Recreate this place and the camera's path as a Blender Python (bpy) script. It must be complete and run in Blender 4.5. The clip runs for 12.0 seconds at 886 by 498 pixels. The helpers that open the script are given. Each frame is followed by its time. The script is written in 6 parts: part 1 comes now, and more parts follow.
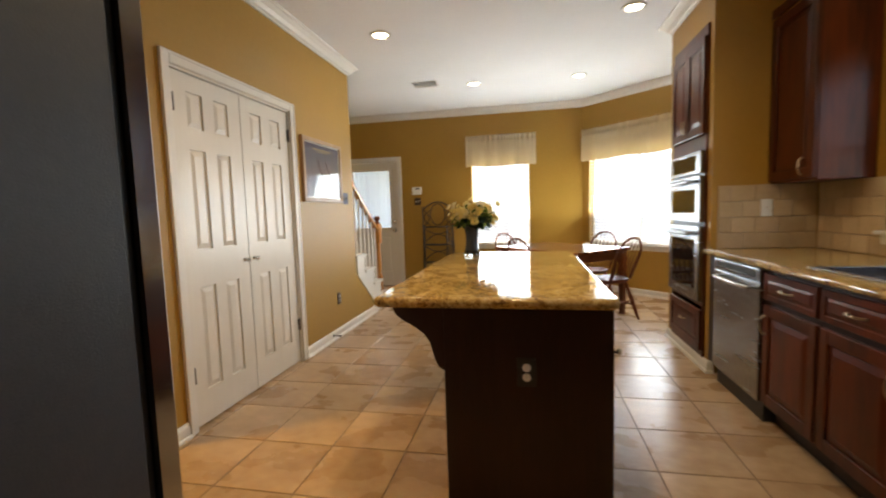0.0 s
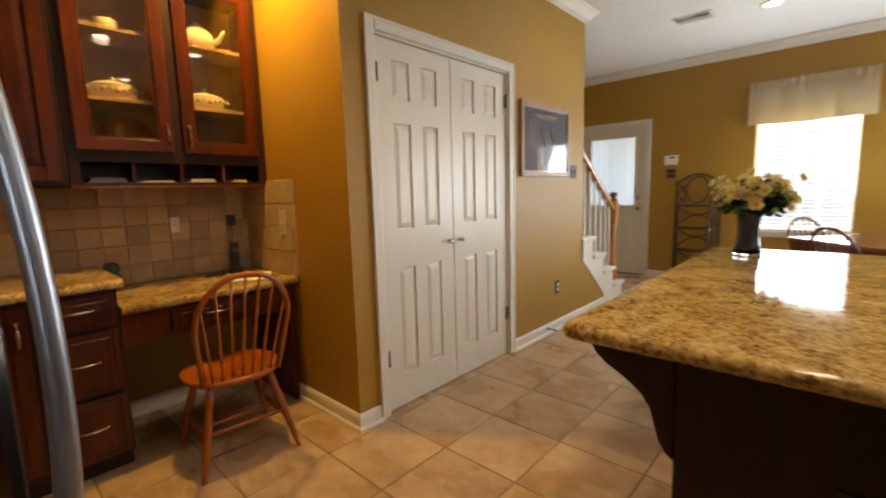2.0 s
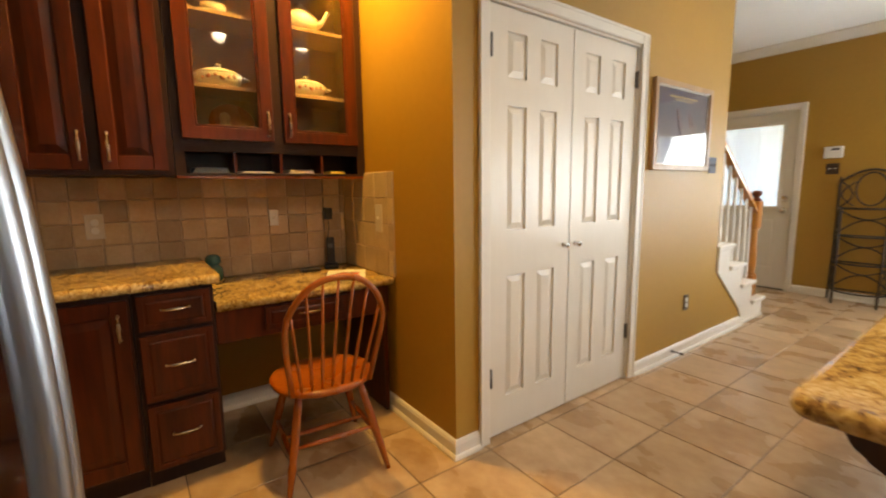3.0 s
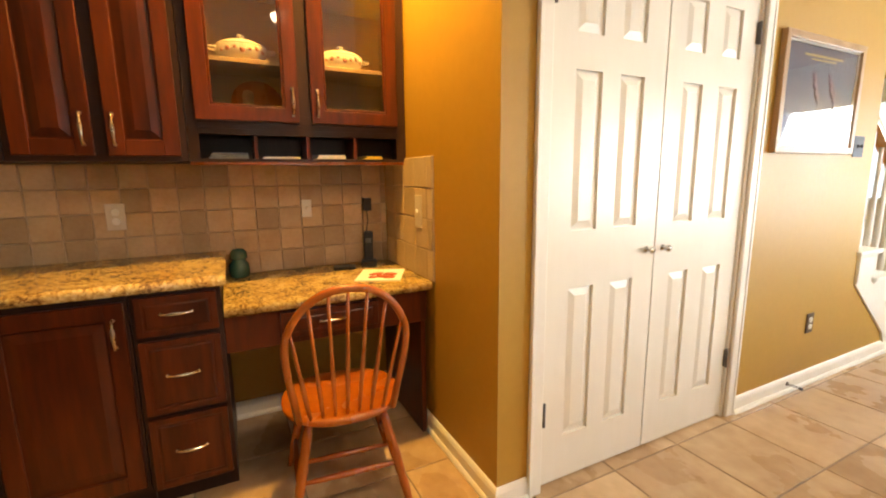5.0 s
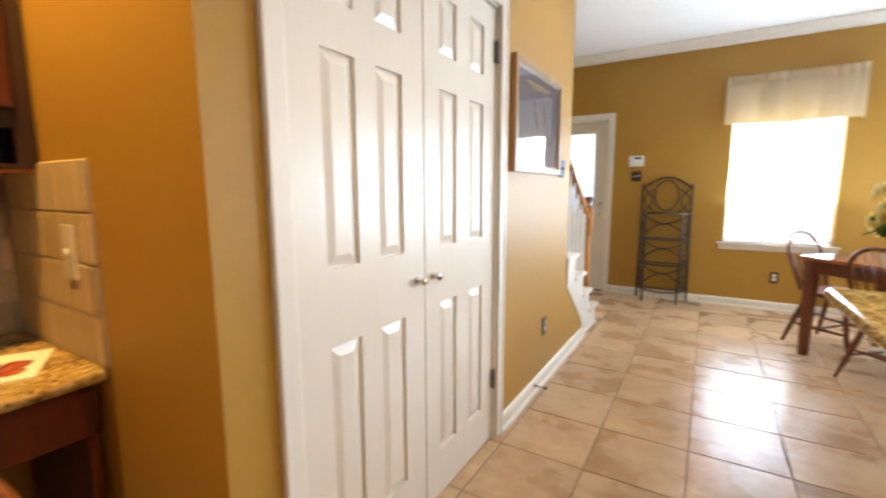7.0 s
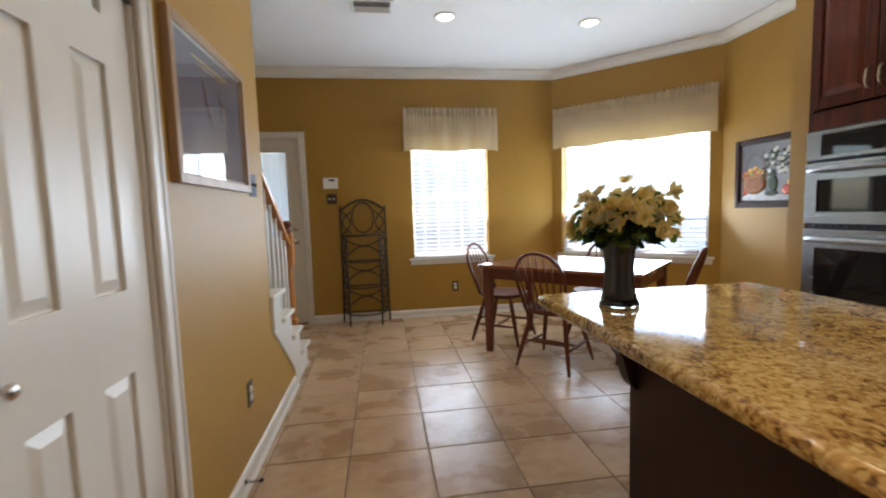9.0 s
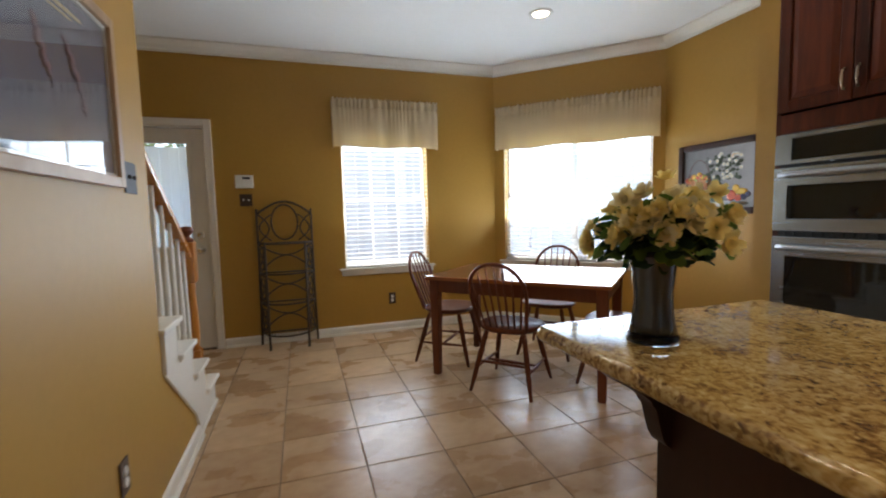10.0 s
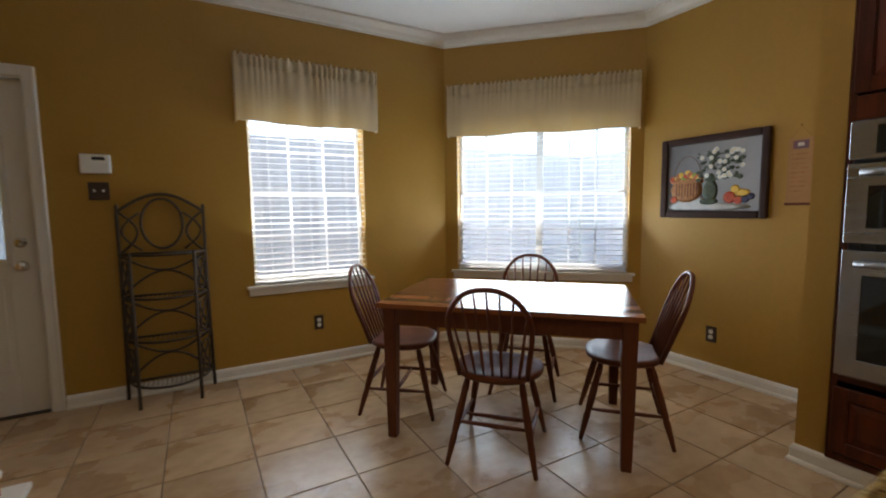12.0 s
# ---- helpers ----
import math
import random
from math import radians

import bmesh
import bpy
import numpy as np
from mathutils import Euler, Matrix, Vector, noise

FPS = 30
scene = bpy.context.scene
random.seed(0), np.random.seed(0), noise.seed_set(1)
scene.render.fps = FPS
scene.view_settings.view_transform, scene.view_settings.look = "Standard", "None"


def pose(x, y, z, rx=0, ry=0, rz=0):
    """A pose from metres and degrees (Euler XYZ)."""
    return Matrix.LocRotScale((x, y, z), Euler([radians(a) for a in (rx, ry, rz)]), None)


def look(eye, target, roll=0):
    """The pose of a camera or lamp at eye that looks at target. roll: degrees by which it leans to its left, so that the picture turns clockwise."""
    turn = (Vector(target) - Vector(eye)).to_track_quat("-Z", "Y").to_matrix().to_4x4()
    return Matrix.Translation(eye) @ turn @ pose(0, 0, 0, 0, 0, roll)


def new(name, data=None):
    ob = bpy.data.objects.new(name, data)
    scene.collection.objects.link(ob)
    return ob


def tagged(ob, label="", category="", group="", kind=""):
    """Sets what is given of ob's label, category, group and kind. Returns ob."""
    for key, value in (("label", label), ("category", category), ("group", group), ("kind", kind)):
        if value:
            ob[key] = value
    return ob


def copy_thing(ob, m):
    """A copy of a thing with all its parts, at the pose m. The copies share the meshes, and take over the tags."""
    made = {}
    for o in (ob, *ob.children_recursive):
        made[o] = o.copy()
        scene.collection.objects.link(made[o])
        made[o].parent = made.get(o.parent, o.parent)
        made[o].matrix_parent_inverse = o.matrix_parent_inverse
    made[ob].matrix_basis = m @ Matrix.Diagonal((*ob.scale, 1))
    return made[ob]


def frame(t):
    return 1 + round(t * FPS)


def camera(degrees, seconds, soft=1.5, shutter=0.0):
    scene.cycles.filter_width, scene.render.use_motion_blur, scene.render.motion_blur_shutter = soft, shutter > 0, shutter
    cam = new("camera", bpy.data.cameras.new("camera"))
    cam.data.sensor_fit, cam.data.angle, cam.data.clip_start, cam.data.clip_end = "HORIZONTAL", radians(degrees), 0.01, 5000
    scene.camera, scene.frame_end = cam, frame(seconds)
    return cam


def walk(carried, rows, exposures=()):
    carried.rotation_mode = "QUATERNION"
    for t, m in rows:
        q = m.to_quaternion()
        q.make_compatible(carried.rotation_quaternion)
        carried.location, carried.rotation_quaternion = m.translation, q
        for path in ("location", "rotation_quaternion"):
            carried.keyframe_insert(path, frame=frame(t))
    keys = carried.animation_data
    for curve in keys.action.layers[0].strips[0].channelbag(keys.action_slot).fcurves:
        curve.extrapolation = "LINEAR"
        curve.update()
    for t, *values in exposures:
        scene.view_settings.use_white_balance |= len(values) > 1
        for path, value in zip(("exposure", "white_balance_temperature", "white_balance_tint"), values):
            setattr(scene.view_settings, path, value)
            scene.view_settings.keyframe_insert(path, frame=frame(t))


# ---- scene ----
cam = camera(91.1, 12.0, soft=2.0, shutter=0.5)
PATH = [
    (0, (-0.671, 1.861, 1.207), (-1.061, 3.816, 1.035), -1.8),
    (0.5, (-0.687, 2.030, 1.201), (-1.285, 3.929, 1.013), -1.7),
    (1, (-0.719, 2.124, 1.206), (-1.514, 3.947, 0.993), -1.7),
    (1.5, (-0.745, 2.275, 1.221), (-1.809, 3.952, 0.983), -1.5),
    (2, (-0.753, 2.450, 1.232), (-2.095, 3.909, 0.969), -1.6),
    (2.5, (-0.896, 2.547, 1.217), (-2.400, 3.839, 0.958), -1.4),
    (3, (-1.066, 2.593, 1.232), (-2.670, 3.754, 0.955), -0.8),
    (3.5, (-1.138, 2.706, 1.251), (-2.867, 3.664, 0.942), -0.7),
    (3.7, (-1.163, 2.770, 1.260), (-2.936, 3.638, 0.936), -0.9),
    (5.3, (-1.390, 2.946, 1.239), (-3.154, 3.825, 0.896), -0.5),
    (5.5, (-1.444, 2.977, 1.262), (-3.172, 3.911, 0.884), -0.1),
    (6, (-1.556, 2.989, 1.255), (-3.099, 4.215, 0.916), 0.0),
    (6.5, (-1.622, 3.099, 1.249), (-2.950, 4.561, 0.943), -0.1),
    (7, (-1.695, 3.225, 1.244), (-2.724, 4.918, 0.970), -0.2),
    (7.5, (-1.749, 3.323, 1.230), (-2.409, 5.198, 1.004), -0.9),
    (7.7, (-1.770, 3.369, 1.228), (-2.273, 5.295, 1.020), -1.5),
    (9.3, (-1.890, 3.897, 1.208), (-1.503, 5.850, 1.034), -1.6),
    (9.5, (-1.894, 4.013, 1.222), (-1.439, 5.951, 1.039), -1.5),
    (10, (-1.947, 4.228, 1.215), (-1.330, 6.124, 1.049), -1.45),
    (10.5, (-1.904, 4.478, 1.209), (-1.196, 6.343, 1.050), -1.3),
    (11, (-1.867, 4.687, 1.239), (-1.114, 6.531, 1.059), -1.7),
    (11.3, (-1.851, 4.825, 1.232), (-1.050, 6.649, 1.057), -1.6),
    (11.5, (-1.842, 4.917, 1.230), (-1.008, 6.728, 1.056), -1.57),
    (12, (-1.897, 5.171, 1.238), (-0.914, 6.903, 1.055), -0.7),
]
EXPOSURES = [(0.0, 3.0, 7100, 10), (0.7, 2.88, 7000, 10), (1.5, 2.78, 7000, 10), (2.5, 3.15, 7100, 10), (3.5, 3.55, 7300, 10), (5.5, 4.07, 7150, 10), (6.5, 4.0, 6350, 10), (7.5, 3.4, 6100, 10), (9.5, 2.56, 6150, 10), (10.5, 2.31, 6350, 10), (12.0, 1.93, 6450, 10)]
walk(cam, [(t, look(eye, target, roll)) for t, eye, target, roll in PATH], EXPOSURES)

# ---- world, sun, lights ----
world = bpy.data.worlds.new("world")
scene.world = world
world.use_nodes = True
wn = world.node_tree.nodes
sky = wn.new("ShaderNodeTexSky")
sky.sky_type, sky.sun_disc = "NISHITA", False
sky.sun_elevation, sky.sun_rotation = radians(60), radians(355)
wn["Background"].inputs["Strength"].default_value = 0.15
world.node_tree.links.new(sky.outputs[0], wn["Background"].inputs["Color"])

sun_data = bpy.data.lights.new("sun", "SUN")
sun_data.energy, sun_data.angle, sun_data.color = 4.2, radians(0.5), (1.0, 0.95, 0.87)
sun_ob = new("sun", sun_data)
sun_ob.matrix_world = look((0, 0, 20), (0.04 * 10, -0.5 * 10, 20 - 8.7))


def spot(x, y, z, watts, angle=150, color=(1.0, 0.83, 0.62), size=0.06, blend=0.6):
    data = bpy.data.lights.new("can_light", "SPOT")
    data.energy, data.color, data.spot_size, data.spot_blend, data.shadow_soft_size = watts, color, radians(angle), blend, size
    ob = new("can_light", data)
    ob.location = (x, y, z)
    return ob


def window_light(x, y, z, rz, w, h, watts, tilt=30, color=(0.78, 0.90, 1.0)):
    data = bpy.data.lights.new("window_light", "AREA")
    data.shape, data.size, data.size_y, data.energy, data.color = "RECTANGLE", w, h, watts, color
    ob = new("window_light", data)
    ob.matrix_world = pose(x, y, z, 90 + tilt, 0, rz)
    return ob


window_light(-1.128, 8.840, 1.375, 180, 0.90, 1.32, 7.0)
window_light(0.725 + 0.118, 8.085 + 0.122, 1.385, 180 - 44.04, 1.44, 1.34, 13.8)
window_light(1.385, 3.835, 1.54, 90, 1.50, 0.98, 0.35)


# ---- helpers of this scene ----
def link(a, ao, b, bi):
    a.id_data.links.new(a.outputs[ao], b.inputs[bi])


def finish(name, bm, material, parent=None, label="", smooth=False):
    me = bpy.data.meshes.new(name)
    bmesh.ops.recalc_face_normals(bm, faces=bm.faces)
    if smooth:
        for f in bm.faces:
            f.smooth = True
    bm.to_mesh(me)
    bm.free()
    me.materials.append(material)
    ob = new(name, me)
    if parent:
        ob.parent = parent
    if label:
        ob["label"] = label
    return ob


part = finish


def thing(name, label, category, x=0, y=0, z=0, rz=0, group="", kind=""):
    ob = new(name)
    ob.empty_display_size = 0.1
    ob.matrix_basis = pose(x, y, z, 0, 0, rz)
    return tagged(ob, label, category, group, kind)


def add_box(bm, lo, hi, bevel=0.0, seg=1, m=None):
    s = [max(1e-4, abs(b - a)) for a, b in zip(lo, hi)]
    c = [(a + b) / 2 for a, b in zip(lo, hi)]
    made = bmesh.ops.create_cube(bm, size=1, matrix=Matrix.LocRotScale(c, None, s))
    vs = made["verts"]
    if bevel:
        es = {e for v in vs for e in v.link_edges}
        r = bmesh.ops.bevel(bm, geom=list(es), offset=min(bevel, min(s) * 0.45), segments=seg, affect="EDGES", profile=0.6)
        vs = list({v for f in r["faces"] for v in f.verts} | {v for v in vs if v.is_valid})
    if m is not None:
        bmesh.ops.transform(bm, matrix=m, verts=vs)
    return vs


def box(name, parent, material, lo, hi, bevel=0.002, label="", seg=1, m=None):
    bm = bmesh.new()
    add_box(bm, lo, hi, bevel, seg, m)
    return finish(name, bm, material, parent, label)


def boxes(name, parent, material, spans, bevel=0.0, label=""):
    bm = bmesh.new()
    for lo, hi in spans:
        add_box(bm, lo, hi, bevel)
    return finish(name, bm, material, parent, label)


def add_ring_frame(bm, x0, x1, z0, z1, wx0, wx1, wz0, wz1, y0, y1, bevel=0.002):
    """One piece: a flat rectangular frame with a rectangular hole, from y0 to y1."""
    outer = [(x0, z0), (x1, z0), (x1, z1), (x0, z1)]
    inner = [(wx0, wz0), (wx1, wz0), (wx1, wz1), (wx0, wz1)]
    v = {(r, y, k): bm.verts.new((p[0], yy, p[1])) for r, ps in (("o", outer), ("i", inner)) for y, yy in ((0, y0), (1, y1)) for k, p in enumerate(ps)}
    for k in range(4):
        n = (k + 1) % 4
        bm.faces.new((v["o", 0, k], v["o", 0, n], v["i", 0, n], v["i", 0, k]))
        bm.faces.new((v["o", 1, n], v["o", 1, k], v["i", 1, k], v["i", 1, n]))
        bm.faces.new((v["o", 0, n], v["o", 0, k], v["o", 1, k], v["o", 1, n]))
        bm.faces.new((v["i", 0, k], v["i", 0, n], v["i", 1, n], v["i", 1, k]))
    if bevel:
        bmesh.ops.bevel(bm, geom=list(bm.edges), offset=bevel, segments=1, affect="EDGES")


def add_tube(bm, points, radius, sides=8, closed=False, caps=True):
    """A round bar along points; radius may be one number or one for each point."""
    pts = [Vector(p) for p in points]
    n = len(pts)
    rad = radius if isinstance(radius, (list, tuple)) else [radius] * n
    rings, ref = [], None
    for i, p in enumerate(pts):
        a = pts[i - 1] if (i or closed) else p
        b = pts[(i + 1) % n] if (i < n - 1 or closed) else p
        t = (b - a).normalized()
        if ref is None:
            ref = t.orthogonal().normalized()
        ref = (ref - t * ref.dot(t)).normalized()
        other = t.cross(ref)
        rings.append([bm.verts.new(p + rad[i] * (math.cos(k * math.tau / sides) * ref + math.sin(k * math.tau / sides) * other)) for k in range(sides)])
    for i in range(n if closed else n - 1):
        r1, r2 = rings[i], rings[(i + 1) % n]
        for k in range(sides):
            f = bm.faces.new((r1[k], r1[(k + 1) % sides], r2[(k + 1) % sides], r2[k]))
            f.smooth = True
    if caps and not closed:
        bm.faces.new(rings[0][::-1])
        bm.faces.new(rings[-1])


def tube(name, parent, material, points, radius, sides=8, closed=False, label=""):
    bm = bmesh.new()
    add_tube(bm, points, radius, sides, closed)
    return finish(name, bm, material, parent, label)


def add_lathe(bm, profile, sides=24, m=None, squash=1.0):
    """A turned body: (radius, height) rows round z."""
    rings, made = [], []
    for r, h in profile:
        ring = [bm.verts.new((max(r, 1e-4) * math.cos(k * math.tau / sides), squash * max(r, 1e-4) * math.sin(k * math.tau / sides), h)) for k in range(sides)]
        rings.append(ring)
        made += ring
    for r1, r2 in zip(rings, rings[1:]):
        for k in range(sides):
            f = bm.faces.new((r1[k], r1[(k + 1) % sides], r2[(k + 1) % sides], r2[k]))
            f.smooth = True
    bm.faces.new(rings[0][::-1])
    bm.faces.new(rings[-1])
    if m is not None:
        bmesh.ops.transform(bm, matrix=m, verts=made)
    return made


def lathe(name, parent, material, profile, sides=24, m=None, label="", squash=1.0):
    bm = bmesh.new()
    add_lathe(bm, profile, sides, m, squash)
    return finish(name, bm, material, parent, label)


def add_sweep(bm, outline, path, closed_path=False):
    """Carries an outline of (out, up) along a level path of (x, y, z), out being to the right of the way."""
    pts = [Vector(p) for p in path]
    n = len(pts)
    rings = []
    for i, p in enumerate(pts):
        a = (p - pts[i - 1]).normalized() if (i or closed_path) else None
        b = (pts[(i + 1) % n] - p).normalized() if (i < n - 1 or closed_path) else None
        na = Vector((a.y, -a.x, 0)) if a else None
        nb = Vector((b.y, -b.x, 0)) if b else None
        if na and nb:
            mid = (na + nb).normalized()
            mid = mid / max(0.3, mid.dot(na))
        else:
            mid = na or nb
        rings.append([bm.verts.new(p + mid * o + Vector((0, 0, u))) for o, u in outline])
    k = len(outline)
    for i in range(n if closed_path else n - 1):
        r1, r2 = rings[i], rings[(i + 1) % n]
        for j in range(k):
            bm.faces.new((r1[j], r1[(j + 1) % k], r2[(j + 1) % k], r2[j]))
    if not closed_path:
        bm.faces.new(rings[0])
        bm.faces.new(rings[-1][::-1])


def add_prism(bm, outline, a, b, axis="x"):
    """A flat outline carried from a to b along an axis; outline is in the two other axes in order."""
    def at(p, v):
        return {"x": (v, p[0], p[1]), "y": (p[0], v, p[1]), "z": (p[0], p[1], v)}[axis]
    r1 = [bm.verts.new(at(p, a)) for p in outline]
    r2 = [bm.verts.new(at(p, b)) for p in outline]
    n = len(outline)
    bm.faces.new(r1)
    bm.faces.new(r2[::-1])
    for j in range(n):
        bm.faces.new((r1[j], r1[(j + 1) % n], r2[(j + 1) % n], r2[j]))
    return r1 + r2


# ---- materials ----
def mat(name, color, rough=0.5, metal=0.0, vary=None, scale=8.0, grain=60.0, bump=0.0, bump_scale=200.0, stretch=(1, 1, 1), spread=0.0, coat=0.0, mid=0.5):
    """A surface with two scales of colour change (vary: the second colour), fine relief, and a change from object to object (spread)."""
    m = bpy.data.materials.new(name)
    m.use_nodes = True
    nodes, links = m.node_tree.nodes, m.node_tree.links
    b = nodes["Principled BSDF"]
    b.inputs["Roughness"].default_value, b.inputs["Metallic"].default_value = rough, metal
    b.inputs["Coat Weight"].default_value = coat
    b.inputs["Coat Roughness"].default_value = 0.08
    b.inputs["Base Color"].default_value = (*color, 1)
    tc = nodes.new("ShaderNodeTexCoord")
    mp = nodes.new("ShaderNodeMapping")
    mp.inputs["Scale"].default_value = stretch
    links.new(tc.outputs["Object"], mp.inputs["Vector"])
    if vary or spread:
        n1 = nodes.new("ShaderNodeTexNoise")
        n1.inputs["Scale"].default_value, n1.inputs["Detail"].default_value = scale, 6
        n2 = nodes.new("ShaderNodeTexNoise")
        n2.inputs["Scale"].default_value, n2.inputs["Detail"].default_value = grain, 4
        for n in (n1, n2):
            links.new(mp.outputs[0], n.inputs["Vector"])
        info = nodes.new("ShaderNodeObjectInfo")
        if spread:
            off = nodes.new("ShaderNodeVectorMath")
            off.operation = "ADD"
            mul = nodes.new("ShaderNodeVectorMath")
            mul.operation = "SCALE"
            mul.inputs[0].default_value = (37.0, 61.0, 23.0)
            links.new(info.outputs["Random"], mul.inputs["Scale"])
            links.new(mp.outputs[0], off.inputs[0])
            links.new(mul.outputs[0], off.inputs[1])
            for n in (n1, n2):
                links.new(off.outputs[0], n.inputs["Vector"])
        avg = nodes.new("ShaderNodeMix")
        avg.inputs[0].default_value = 0.35
        links.new(n1.outputs["Fac"], avg.inputs[2])
        links.new(n2.outputs["Fac"], avg.inputs[3])
        ramp = nodes.new("ShaderNodeValToRGB")
        ramp.color_ramp.elements[0].position, ramp.color_ramp.elements[1].position = mid - 0.17, mid + 0.17
        ramp.color_ramp.elements[0].color, ramp.color_ramp.elements[1].color = (*color, 1), (*(vary or color), 1)
        links.new(avg.outputs[0], ramp.inputs[0])
        out = ramp.outputs[0]
        if spread:
            hsv = nodes.new("ShaderNodeHueSaturation")
            rng = nodes.new("ShaderNodeMapRange")
            rng.inputs["To Min"].default_value, rng.inputs["To Max"].default_value = 1 - spread, 1 + spread
            links.new(info.outputs["Random"], rng.inputs[0])
            links.new(rng.outputs[0], hsv.inputs["Value"])
            links.new(out, hsv.inputs["Color"])
            out = hsv.outputs[0]
        links.new(out, b.inputs["Base Color"])
        rr = nodes.new("ShaderNodeMapRange")
        rr.inputs["To Min"].default_value, rr.inputs["To Max"].default_value = max(0.02, rough * 0.8), min(1, rough * 1.2)
        links.new(n1.outputs["Fac"], rr.inputs[0])
        links.new(rr.outputs[0], b.inputs["Roughness"])
    if bump:
        nb = nodes.new("ShaderNodeTexNoise")
        nb.inputs["Scale"].default_value, nb.inputs["Detail"].default_value = bump_scale, 3
        links.new(mp.outputs[0], nb.inputs["Vector"])
        bp = nodes.new("ShaderNodeBump")
        bp.inputs["Strength"].default_value, bp.inputs["Distance"].default_value = bump, 0.002
        links.new(nb.outputs["Fac"], bp.inputs["Height"])
        links.new(bp.outputs[0], b.inputs["Normal"])
    return m


def glass_mat(name, color=(1, 1, 1), rough=0.0, share=0.88):
    """Thin clear glass: mostly clear, with a mirror layer that grows at a slant."""
    m = bpy.data.materials.new(name)
    m.use_nodes = True
    nodes, links = m.node_tree.nodes, m.node_tree.links
    nodes.remove(nodes["Principled BSDF"])
    tr, gl, mix, fr = nodes.new("ShaderNodeBsdfTransparent"), nodes.new("ShaderNodeBsdfGlossy"), nodes.new("ShaderNodeMixShader"), nodes.new("ShaderNodeLayerWeight")
    tr.inputs[0].default_value = (*[c * share for c in color], 1)
    gl.inputs["Roughness"].default_value = rough
    power, scale_, base = nodes.new("ShaderNodeMath"), nodes.new("ShaderNodeMath"), nodes.new("ShaderNodeMath")
    fr.inputs[0].default_value = 0.5
    power.operation, scale_.operation, base.operation = "POWER", "MULTIPLY", "ADD"
    power.inputs[1].default_value, scale_.inputs[1].default_value, base.inputs[1].default_value = 5.0, 0.95, 0.05
    links.new(fr.outputs["Facing"], power.inputs[0])
    links.new(power.outputs[0], scale_.inputs[0])
    links.new(scale_.outputs[0], base.inputs[0])
    links.new(base.outputs[0], mix.inputs[0])
    links.new(tr.outputs[0], mix.inputs[1])
    links.new(gl.outputs[0], mix.inputs[2])
    links.new(mix.outputs[0], nodes["Material Output"].inputs[0])
    return m


def glow(name, color, strength):
    m = bpy.data.materials.new(name)
    m.use_nodes = True
    b = m.node_tree.nodes["Principled BSDF"]
    b.inputs["Base Color"].default_value = (*color, 1)
    b.inputs["Emission Color"].default_value = (*color, 1)
    b.inputs["Emission Strength"].default_value = strength
    return m


def granite_mat(name):
    m = bpy.data.materials.new(name)
    m.use_nodes = True
    nodes, links = m.node_tree.nodes, m.node_tree.links
    b = nodes["Principled BSDF"]
    b.inputs["Roughness"].default_value = 0.07
    tc = nodes.new("ShaderNodeTexCoord")
    warp = nodes.new("ShaderNodeTexNoise")
    warp.inputs["Scale"].default_value, warp.inputs["Detail"].default_value = 14, 4
    links.new(tc.outputs["Object"], warp.inputs["Vector"])
    add = nodes.new("ShaderNodeMix")
    add.data_type = "VECTOR"
    add.inputs[0].default_value = 0.05
    links.new(tc.outputs["Object"], add.inputs[4])
    links.new(warp.outputs["Color"], add.inputs[5])
    vor = nodes.new("ShaderNodeTexVoronoi")
    vor.inputs["Scale"].default_value = 120
    links.new(add.outputs[1], vor.inputs["Vector"])
    sep = nodes.new("ShaderNodeSeparateColor")
    links.new(vor.outputs["Color"], sep.inputs[0])
    big = nodes.new("ShaderNodeTexNoise")
    big.inputs["Scale"].default_value, big.inputs["Detail"].default_value, big.inputs["Roughness"].default_value = 24, 7, 0.66
    big.inputs["Distortion"].default_value = 1.6
    links.new(tc.outputs["Object"], big.inputs["Vector"])
    avg = nodes.new("ShaderNodeMix")
    avg.inputs[0].default_value = 0.76
    links.new(sep.outputs[0], avg.inputs[2])
    links.new(big.outputs["Fac"], avg.inputs[3])
    ramp = nodes.new("ShaderNodeValToRGB")
    cr = ramp.color_ramp
    cr.elements[0].position, cr.elements[0].color = 0.350, (0.085, 0.044, 0.018, 1)
    cr.elements[1].position, cr.elements[1].color = 0.67, (0.62, 0.49, 0.25, 1)
    for pos, col in ((0.420, (0.22, 0.122, 0.040, 1)), (0.478, (0.37, 0.235, 0.075, 1)), (0.56, (0.49, 0.345, 0.132, 1))):
        e = cr.elements.new(pos)
        e.color = col
    low = nodes.new("ShaderNodeTexNoise")
    low.inputs["Scale"].default_value, low.inputs["Detail"].default_value, low.inputs["Distortion"].default_value = 7, 3, 1.2
    links.new(tc.outputs["Object"], low.inputs["Vector"])
    cloud = nodes.new("ShaderNodeMix")
    cloud.inputs[0].default_value = 0.33
    links.new(avg.outputs[0], cloud.inputs[2])
    links.new(low.outputs["Fac"], cloud.inputs[3])
    links.new(cloud.outputs[0], ramp.inputs[0])
    links.new(ramp.outputs[0], b.inputs["Base Color"])
    return m


